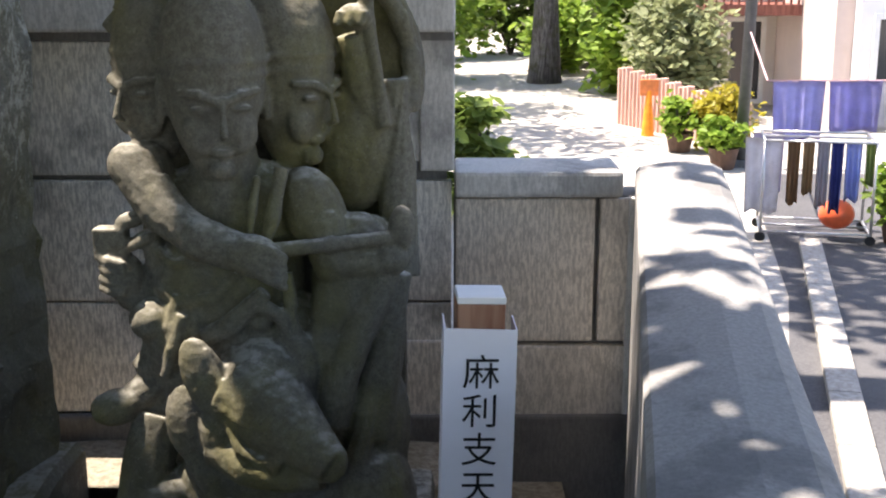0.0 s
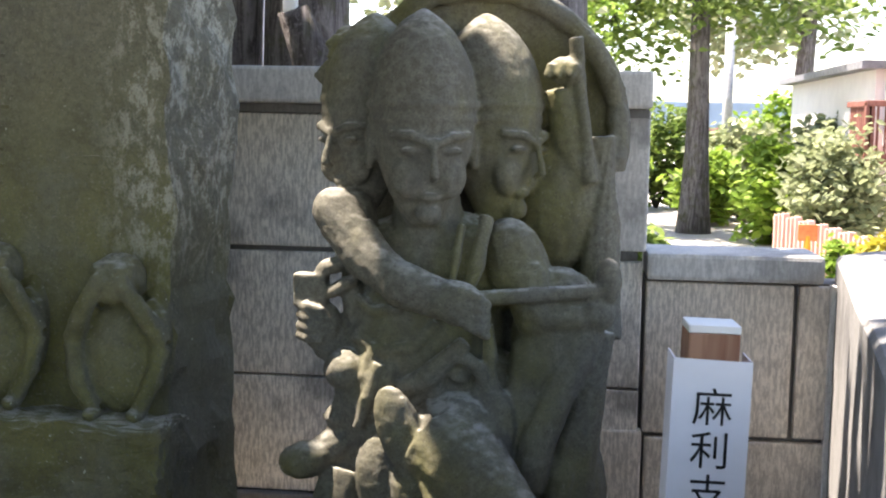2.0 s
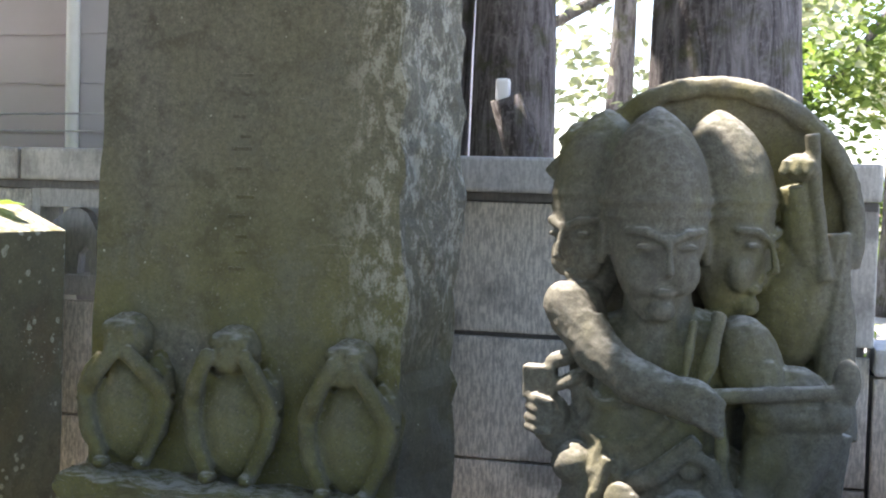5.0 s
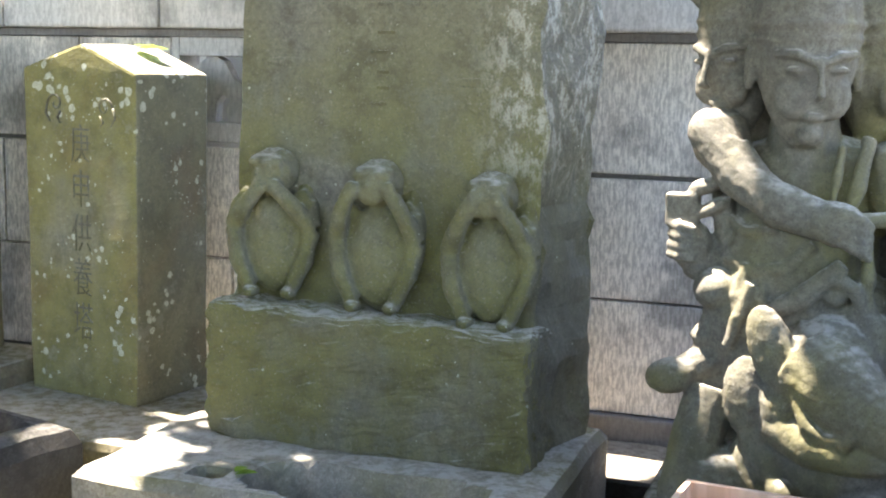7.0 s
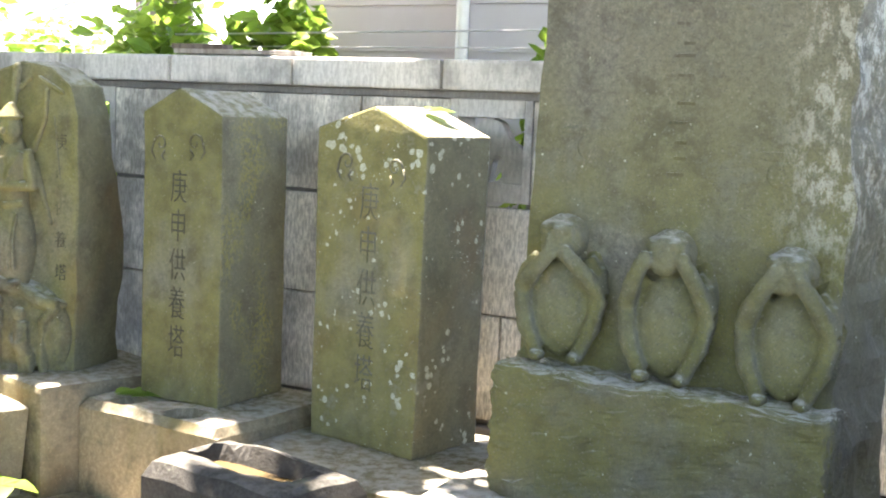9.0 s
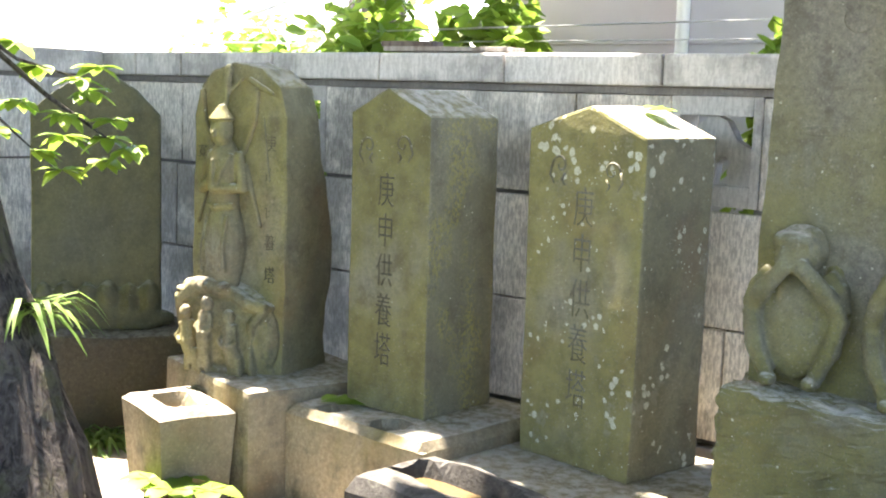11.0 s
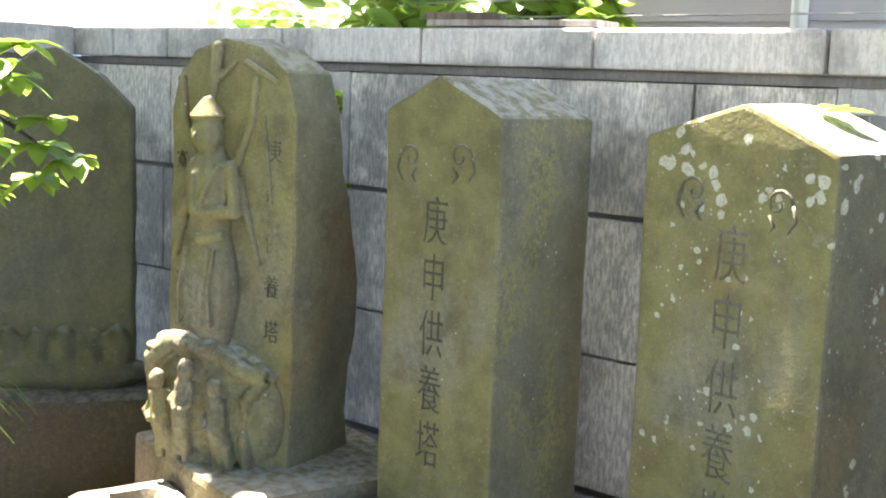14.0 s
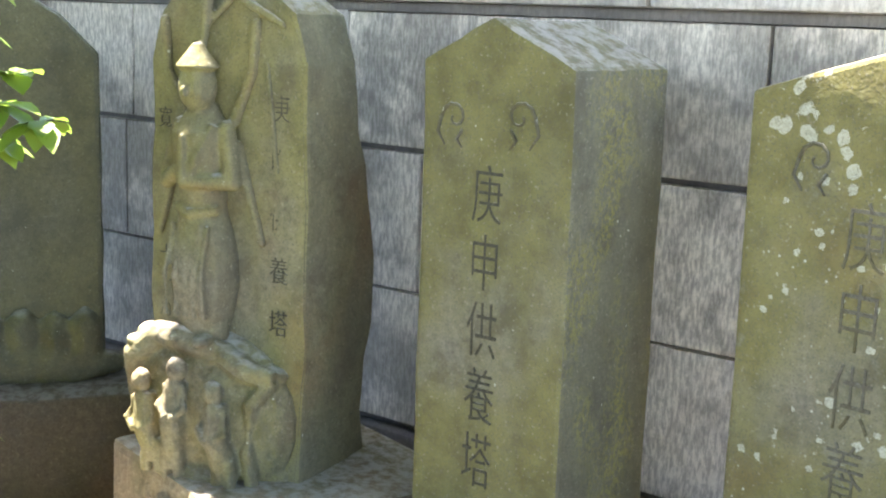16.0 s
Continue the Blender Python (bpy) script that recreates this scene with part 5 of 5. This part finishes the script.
def leaf_blade(bm, base, d, length, width, droop=0.25):
    side = d.cross(Vector((0, 0, 1)))
    side = side.normalized() if side.length > 1e-3 else Vector((1, 0, 0))
    up = side.cross(d).normalized()
    rows = []
    for f, w in ((0.0, 0.08), (0.25, 0.75), (0.55, 1.0), (0.8, 0.6), (1.0, 0.03)):
        mid = base + d * length * f - Vector((0, 0, droop * length * f * f))
        rows.append([bm.verts.new(mid + side * width * w * s + up * abs(s) * width * 0.25 * w) for s in (-1, 0, 1)])
    for r, s in zip(rows, rows[1:]):
        for k in range(2):
            bm.faces.new((r[k], r[k + 1], s[k + 1], s[k]))


shade_tree()


def tuft(name, label, base, n, length, width, mat, seed, category="plant", flat=0.8):
    rnd = random.Random(seed)
    bm = bmesh.new()
    for _ in range(n):
        a = rnd.uniform(0, 6.28)
        d = Vector((math.cos(a) * flat, math.sin(a) * flat, rnd.uniform(0.5, 1.2))).normalized()
        b = Vector(base) + Vector((rnd.gauss(0, 0.03), rnd.gauss(0, 0.03), 0))
        leaf_blade(bm, b, d, length * rnd.uniform(0.6, 1.2), width, 0.9)
    return single(name, bm, mat, label, category, smooth=True)


tuft("strap_leaf_plant", "tuft of arching strap leaves catching the sun", (-4.72, 2.95, G), 90, 0.34, 0.008, GRASS, 1)
tuft("strap_leaf_plant", "tuft of long strap leaves growing by the tree", (-3.98, 2.16, 0.8), 34, 0.36, 0.011, GRASS, 2)
tuft("grass_tuft", "clump of tall green grass at the tree's foot", (-3.72, 2.3, G), 46, 0.3, 0.006, GRASS, 3, "grass", 0.45)
tuft("grass_tuft", "clump of broad green weeds at the tree's foot", (-3.6, 2.18, G), 26, 0.26, 0.02, LEAF_BRIGHT, 4, "grass", 0.6)
for k, (x, y) in enumerate(((-4.0, 2.62), (-3.85, 2.6), (-3.95, 2.7), (-3.75, 2.68))):
    rnd = random.Random(90 + k)
    bm = bmesh.new()
    tube(bm, [(x, y, G - 0.02), (x + 0.01, y, G + 0.05), (x + 0.02, y + 0.01, G + 0.1)], [0.006, 0.005, 0.003], 6)
    for j in range(5):
        a = j * 1.26 + k
        leaf_blade(bm, Vector((x + 0.02, y + 0.01, G + 0.1)), Vector((math.cos(a), math.sin(a), 0.12)), 0.13, 0.045, 0.3)
    single("broadleaf_seedling", bm, LEAF_BRIGHT, "broad-leaved green seedling on sunny earth", "plant", smooth=True)
# leaves lying about
for k, (x, y, z, s) in enumerate(((-2.56, 3.5, 1.515, 0.075), (-3.55, 3.13, 0.42, 0.09), (-3.6, 3.1, 0.425, 0.07), (-1.75, 2.72, 0.375, 0.04))):
    bm = bmesh.new()
    leaf_blade(bm, Vector((x, y, z)), Vector((0.8, 0.5, 0.12)), s * 1.6, s * 0.5, 0.1)
    leaf_blade(bm, Vector((x, y, z + 0.006)), Vector((0.2, 0.9, 0.15)), s * 1.3, s * 0.45, 0.1)
    single("fallen_leaf", bm, LEAF_BRIGHT, "fresh green leaf fallen on the stone", "leaf", smooth=True)

# small rubble behind the stones
for k, (x, y, s) in enumerate(((-3.9, 3.75, 0.16), (-3.72, 3.85, 0.1), (-2.35, 3.85, 0.1), (-0.85, 2.95, 0.11))):
    bm = bmesh.new()
    bmesh.ops.create_icosphere(bm, subdivisions=3, radius=s)
    for v in bm.verts:
        v.co.z *= 0.75
        v.co += noise.noise_vector(v.co * 6 + Vector((k, 0, 0))) * s * 0.35
    bmesh.ops.translate(bm, verts=bm.verts[:], vec=(x, y, G + s * 0.7))
    single("rubble_stone", bm, STONE_BASE, "rough buff rubble stone on the earth", "stone", "rubble behind the stones", smooth=True)
footing_fill = single("rear_bank", sheet(-6.1, 0.24, 3.62, 4.0, 0.2, 60, 6, 0.03, 9.0), EARTH, "low bank of earth along the wall's foot", "ground", kind="structure", smooth=True)

# ---- pale house behind the wall ----
SIDING = plain("pink_grey_siding", (0.52, 0.46, 0.46), 0.7, 0, 0.06, 2.0, 0.05)
SIDING_B = plain("grey_siding", (0.46, 0.44, 0.46), 0.7, 0, 0.06, 2.0, 0.05)
H1 = thing("house", "house side clad in pale pink-grey boards with a white downpipe", "house")
part("wall", box(-4.75, -3.62, 5.8, 9.0, 0, 6.0), SIDING, H1)
part("wall", box(-3.6, -2.2, 5.75, 9.0, 0, 6.0), SIDING_B, H1)
for k in range(22):
    z = 0.3 + 0.26 * k
    part("clapboard", box(-4.75, -3.62, 5.782, 5.799, z, z + 0.245), SIDING, H1)
    part("clapboard", box(-3.6, -2.2, 5.732, 5.749, z, z + 0.245), SIDING_B, H1)
bm = bmesh.new()
tube(bm, [(-3.61, 5.7, 0.0), (-3.61, 5.7, 5.9)], [0.035, 0.035], 12)
part("downpipe", bm, WHITE, H1, "white downpipe", smooth=True)
part("roof", box(-4.95, -2.0, 5.5, 9.2, 6.0, 6.2), plain("dark_roof", (0.1, 0.1, 0.11)), H1)


def wire(name, pts, r, mat, label, category):
    bm = bmesh.new()
    tube(bm, pts, [r] * len(pts), 5)
    return single(name, bm, mat, label, category)


STEEL = plain("galvanised_steel", (0.55, 0.55, 0.56), 0.4, 0.8, 0.1, 20, 0.03)
wire("wire", [(-8.5, 4.9, 2.0), (-5.0, 4.9, 1.88), (-1.5, 4.9, 1.93)], 0.005, STEEL, "thin slack wire strung behind the wall", "wire")
wire("wire", [(-8.5, 4.95, 1.86), (-5.5, 4.95, 1.82), (-1.5, 4.95, 1.84)], 0.004, STEEL, "thin slack wire strung behind the wall", "wire")
wire("rail", [(-6.4, 4.6, 1.78), (-5.2, 4.7, 2.1)], 0.014, WHITE, "sloping white pipe behind the wall", "pipe")

# ---- street side ----
DARK_METAL = plain("dark_pole_paint", (0.1, 0.105, 0.11), 0.5, 0.2, 0.2, 12, 0.05)
pole = thing("utility_pole", "slim dark metal pole by the yard", "pole", pose(2.93, 11.0, 0, 0, 1.0, 0))
bm = bmesh.new()
tube(bm, [(0, 0, -0.05), (0, 0, 3.0), (0, 0, 6.0)], [0.055, 0.05, 0.045], 14)
part("shaft", bm, DARK_METAL, pole, smooth=True)
part("collar", box(-0.07, 0.07, -0.07, 0.07, -0.04, 0.06, 0.02), DARK_METAL, pole)

FENCE_RED = wood_mat("red_fence_wood", (0.5, 0.3, 0.24), (0.66, 0.46, 0.39))
fence = thing("fence", "low fence of faded red-brown boards", "fence")
for k in range(30):
    f = k / 29
    x, y = 2.27 + 0.93 * f, 14.0 - 2.1 * f
    h = 0.62 - 0.2 * f
    part("board", box(x - 0.035, x + 0.035, y - 0.045, y + 0.045, -0.03, h + 0.02 * (k % 3), 0.004), FENCE_RED, fence)
rl = bmesh.new()
tube(rl, [(2.3, 14.03, 0.3), (3.23, 11.93, 0.22)], [0.025, 0.025], 6)
part("rail", rl, FENCE_RED, fence)

CREAM = plain("cream_render", (0.72, 0.67, 0.62), 0.8, 0, 0.06, 3, 0.05)
BROWN = wood_mat("brown_balcony_wood", (0.16, 0.06, 0.045), (0.27, 0.11, 0.085))
DARK_GLASS = Mat("dark_window_glass", 0.1, 0, 0.6).done((0.03, 0.035, 0.04))
H2 = thing("house", "cream two-storey house with a brown balcony over a dark door", "house")
part("wall", box(3.72, 9.0, 16.0, 22.0, -0.03, 2.35), CREAM, H2)
part("roof", box(3.5, 4.75, 15.8, 22.2, 2.35, 2.45), plain("grey_roof", (0.2, 0.2, 0.21)), H2)
part("wall", box(4.75, 9.0, 13.4, 16.0, -0.03, 5.2), plain("white_render", (0.8, 0.79, 0.78), 0.8, 0, 0.05, 3, 0.04), H2)
part("corner_pilaster", box(4.55, 4.75, 13.6, 16.0, -0.03, 5.2), plain("pink_render", (0.6, 0.5, 0.46), 0.8, 0, 0.06, 3, 0.05), H2)
part("roof", box(4.4, 9.3, 13.2, 16.2, 5.2, 5.4), plain("roof_tiles", (0.13, 0.11, 0.11)), H2)


def opening(parent, x0, x1, y, z0, z1, name, fr=0.06):
    w = part(name, box(x0, x1, y - 0.02, y + 0.005, z0, z1), DARK_GLASS, parent)
    bm = bmesh.new()
    add_box(bm, x0 - fr, x0, y - 0.05, y, z0 - fr, z1 + fr)
    add_box(bm, x1, x1 + fr, y - 0.05, y, z0 - fr, z1 + fr)
    add_box(bm, x0, x1, y - 0.05, y, z1, z1 + fr)
    add_box(bm, x0, x1, y - 0.05, y, z0 - fr, z0)
    add_box(bm, (x0 + x1) / 2 - fr * 0.3, (x0 + x1) / 2 + fr * 0.3, y - 0.045, y - 0.02, z0, z1)
    part("frame", bm, WHITE, w)
    return w


opening(H2, 3.95, 4.35, 16.0, 0.05, 1.05, "door")
opening(H2, 3.9, 4.3, 16.0, 1.45, 2.15, "window")
opening(H2, 4.95, 5.3, 13.4, 0.05, 1.2, "door")
opening(H2, 5.0, 5.35, 13.4, 2.1, 2.6, "window", 0.03)
balc = part("balcony", box(3.4, 4.75, 14.9, 16.0, 1.17, 1.3, 0.01), BROWN, H2, "dark brown timber balcony")
for k in range(15):
    x = 3.43 + 0.09 * k
    part("baluster", box(x - 0.012, x + 0.012, 14.92, 14.95, 1.3, 1.86), BROWN, balc)
for k in range(9):
    y = 15.0 + 0.11 * k
    part("baluster", box(3.41, 3.44, y - 0.035, y + 0.035, 1.3, 1.88), BROWN, balc)
part("handrail", box(3.38, 4.75, 14.89, 14.97, 1.86, 1.93, 0.01), BROWN, balc)
part("handrail", box(3.38, 3.46, 14.9, 16.0, 1.86, 1.93, 0.01), BROWN, balc)
for x in (3.43, 4.7):
    part("post", box(x - 0.05, x + 0.05, 14.92, 15.02, -0.03, 1.9), BROWN, balc)
part("wash_on_rail", box(3.9, 4.12, 14.86, 14.9, 1.55, 1.92, 0.01), plain("dusky_cloth", (0.35, 0.16, 0.15), 0.9), balc, "dusky red cloth over the rail")
H3 = thing("house", "distant house with a red wall under a pale roof", "house")
part("wall", box(4.3, 6.3, 33.0, 36.0, -0.03, 1.3), plain("red_wall", (0.5, 0.13, 0.1), 0.8), H3)
part("roof", prism([(4.0, 1.3), (6.6, 1.3), (6.0, 1.9), (4.6, 1.9)], 32.6, 36.4), plain("pale_roof", (0.6, 0.6, 0.62)), H3)
H4 = thing("house", "distant low house with a pink roof", "house")
part("wall", box(2.6, 4.4, 27.0, 30.0, -0.03, 1.0), CREAM, H4)
part("roof", prism([(2.4, 1.0), (4.6, 1.0), (4.3, 1.6), (2.7, 1.6)], 26.8, 30.2), plain("pink_roof", (0.65, 0.28, 0.27), 0.7), H4)
sp = thing("utility_pole", "grey concrete pole far down the lane", "pole")
bm = bmesh.new()
tube(bm, [(2.62, 22.0, -0.05), (2.62, 22.0, 4.0)], [0.09, 0.08], 12)
part("shaft", bm, plain("pole_concrete", (0.42, 0.42, 0.43)), sp, smooth=True)
# wooded hills, far off
bm = bmesh.new()
top_v, bot_v = [], []
for k in range(80):
    a = -1.5 + 3.0 * k / 79
    r = 900
    h = 20 + 9 * noise.noise(Vector((k * 0.13, 0, 0))) + 3 * noise.noise(Vector((k * 0.9, 2, 0)))
    top_v.append(bm.verts.new((math.sin(a) * r, math.cos(a) * r, h)))
    bot_v.append(bm.verts.new((math.sin(a) * r, math.cos(a) * r, -5)))
for k in range(79):
    bm.faces.new((bot_v[k], bot_v[k + 1], top_v[k + 1], top_v[k]))
single("backdrop", bm, plain("hazy_hills", (0.5, 0.56, 0.6), 1.0, 0, 0.15, 0.05, 0), "hazy blue-green wooded hills on the horizon", "hills", kind="structure")

# laundry rack
R = thing("laundry_rack", "wheeled steel laundry rack hung with blue and brown washing", "drying rack", pose(2.72, 8.1, 0, 0, 0, -12) @ Matrix.Diagonal((0.78, 0.78, 0.69, 1)))
for x, y in ((-0.45, -0.3), (0.45, -0.3), (-0.45, 0.3), (0.45, 0.3)):
    bm = bmesh.new()
    tube(bm, [(x, y, 0.06), (x, y, 0.98)], [0.012, 0.012], 8)
    part("upright", bm, STEEL, R, smooth=True)
for a, b in (((-0.45, -0.3), (0.45, -0.3)), ((-0.45, 0.3), (0.45, 0.3)), ((-0.45, -0.3), (-0.45, 0.3)), ((0.45, -0.3), (0.45, 0.3)), ((-0.45, 0), (0.45, 0))):
    for zz in (0.98, 0.1):
        bm = bmesh.new()
        tube(bm, [(*a, zz), (*b, zz)], [0.012, 0.012], 8)
        part("bar", bm, STEEL, R, smooth=True)
for x, y in ((-0.45, -0.3), (0.45, -0.3), (-0.45, 0.3), (0.45, 0.3)):
    bm = bmesh.new()
    got = bmesh.ops.create_cone(bm, cap_ends=True, segments=16, radius1=0.045, radius2=0.045, depth=0.03)
    bmesh.ops.transform(bm, matrix=pose(x, y, 0.045, 90), verts=got["verts"])
    part("wheel", bm, plain("black_rubber", (0.02, 0.02, 0.02)), R)


def cloth(name, label, x, y, z, w, h, colour, seed, turn=0, group="washing on the rack"):
    rnd = random.Random(seed)
    bm = bmesh.new()
    n, q = 12, 8
    grid = []
    for j in range(q + 1):
        row = []
        for i in range(n + 1):
            u, v = i / n - 0.5, j / q
            row.append(bm.verts.new((u * w * (1 - 0.1 * v), 0.02 * math.sin(u * 18 + seed) * (0.3 + v) + 0.01, -v * h * (1 + 0.03 * math.sin(u * 7 + seed)))))
        grid.append(row)
    for j in range(q):
        for i in range(n):
            bm.faces.new((grid[j][i], grid[j][i + 1], grid[j + 1][i + 1], grid[j + 1][i]))
    bmesh.ops.solidify(bm, geom=bm.faces[:], thickness=0.006)
    bmesh.ops.transform(bm, matrix=pose(x, y, z, 0, 0, turn), verts=bm.verts[:])
    single(name, bm, plain(name + "_cloth", colour, 0.9, 0, 0.15, 9, 0.1), label, "clothing", group, smooth=True)


for k, (nm, lb, x, y, w, h, col) in enumerate((
        ("towel", "white towel hung on the drying rack", 2.78, 9.15, 0.3, 0.72, (0.7, 0.7, 0.76)),
        ("towel", "pale lilac towel hung on the drying rack", 2.9, 9.45, 0.26, 0.6, (0.55, 0.52, 0.72)),
        ("trousers", "brown trousers hung on the drying rack", 2.98, 8.95, 0.1, 0.6, (0.3, 0.19, 0.11)),
        ("shirt", "ochre shirt hung on the drying rack", 3.1, 8.93, 0.09, 0.5, (0.4, 0.28, 0.16)),
        ("towel", "grey towel hung on the drying rack", 3.22, 8.91, 0.1, 0.62, (0.4, 0.4, 0.45)),
        ("trousers", "deep blue jeans hung on the drying rack", 3.33, 8.89, 0.1, 0.66, (0.07, 0.09, 0.3)),
        ("shirt", "light blue shirt hung on the drying rack", 3.46, 8.87, 0.13, 0.55, (0.35, 0.42, 0.75)),
        ("shirt", "green shirt hung on the drying rack", 3.6, 8.84, 0.1, 0.4, (0.25, 0.32, 0.12)))):
    cloth(nm, lb, 2.72 + (x - 3.25) * 0.78, 8.1 + (y - 9.2) * 0.78, 0.675, w * 0.8, h * 0.7, col, k, -10)
for k, (x, col, lb) in enumerate(((3.25, (0.45, 0.45, 0.75), "lilac-blue jacket on a hanger over the rack"), (3.75, (0.42, 0.4, 0.72), "lilac sheet hung on the line"), (4.05, (0.72, 0.7, 0.72), "white sheet hung on the line"))):
    cloth("jacket" if k == 0 else "sheet", lb, 2.72 + (x - 3.25) * 0.8, 8.6, 1.0, 0.36, 0.42 if k == 0 else 0.36, col, 40 + k, -8, "washing on the line")
wire("clothes_line", [(2.95, 10.95, 1.2), (2.5, 8.62, 1.0), (3.1, 8.61, 1.0), (3.8, 8.61, 1.0), (4.9, 13.4, 1.5)], 0.008, plain("pink_cord", (0.6, 0.4, 0.42)), "pinkish clothes line strung across the yard", "line")
ball_bm = bmesh.new()
ball(ball_bm, (2.85, 8.0, 0.17), (0.12, 0.1, 0.1), seg=18)
bk = single("laundry_basket", ball_bm, plain("orange_red_plastic", (0.75, 0.13, 0.05), 0.4), "orange-red plastic bundle on the rack's lower bar", "basket", smooth=True)
cone_ = thing("traffic_cone", "orange marker post with a sign plate by the fence", "marker", pose(2.42, 13.0, -0.03))
bm = bmesh.new()
limb(bm, (0, 0, 0.02), (0, 0, 0.5), 0.07, 0.03, caps=False)
part("cone", bm, plain("orange_plastic", (0.8, 0.3, 0.03), 0.5), cone_)
part("plate", box(-0.1, 0.1, -0.02, 0.0, 0.45, 0.62, 0.005), plain("orange_plate", (0.8, 0.25, 0.08), 0.5), cone_)
kerb = thing("kerb", "pale concrete kerb strip along the yard", "kerb", kind="structure")
for k in range(9):
    ks = part("kerb_stone", box(0, 0.14, 0.004, 0.606, -0.03, 0.035, 0.01), PATHWAY, kerb)
    ks.matrix_basis = pose(1.28 + 0.245 * 0.59 * k, 2.6 + 0.59 * k, 0, 0, 0, -13.8)
for k, (x, y, r) in enumerate(((2.55, 11.9, 0.22), (2.75, 10.9, 0.2), (3.25, 7.9, 0.22))):
    shrub("potted_plant", "leafy green plant in a dark pot by the yard", (x, y, 0.12), (r, r, r * 0.9), 30, 20, 0.05, LEAF_BRIGHT, 60 + k, "plant")
    pot = thing("plant_pot", "round dark plant pot on the ground", "pot", pose(x, y, -0.02))
    bm = bmesh.new()
    limb(bm, (0, 0, 0), (0, 0, 0.2), 0.1, 0.14, 16, False)
    part("pot", bm, plain("dark_clay", (0.12, 0.07, 0.05)), pot)
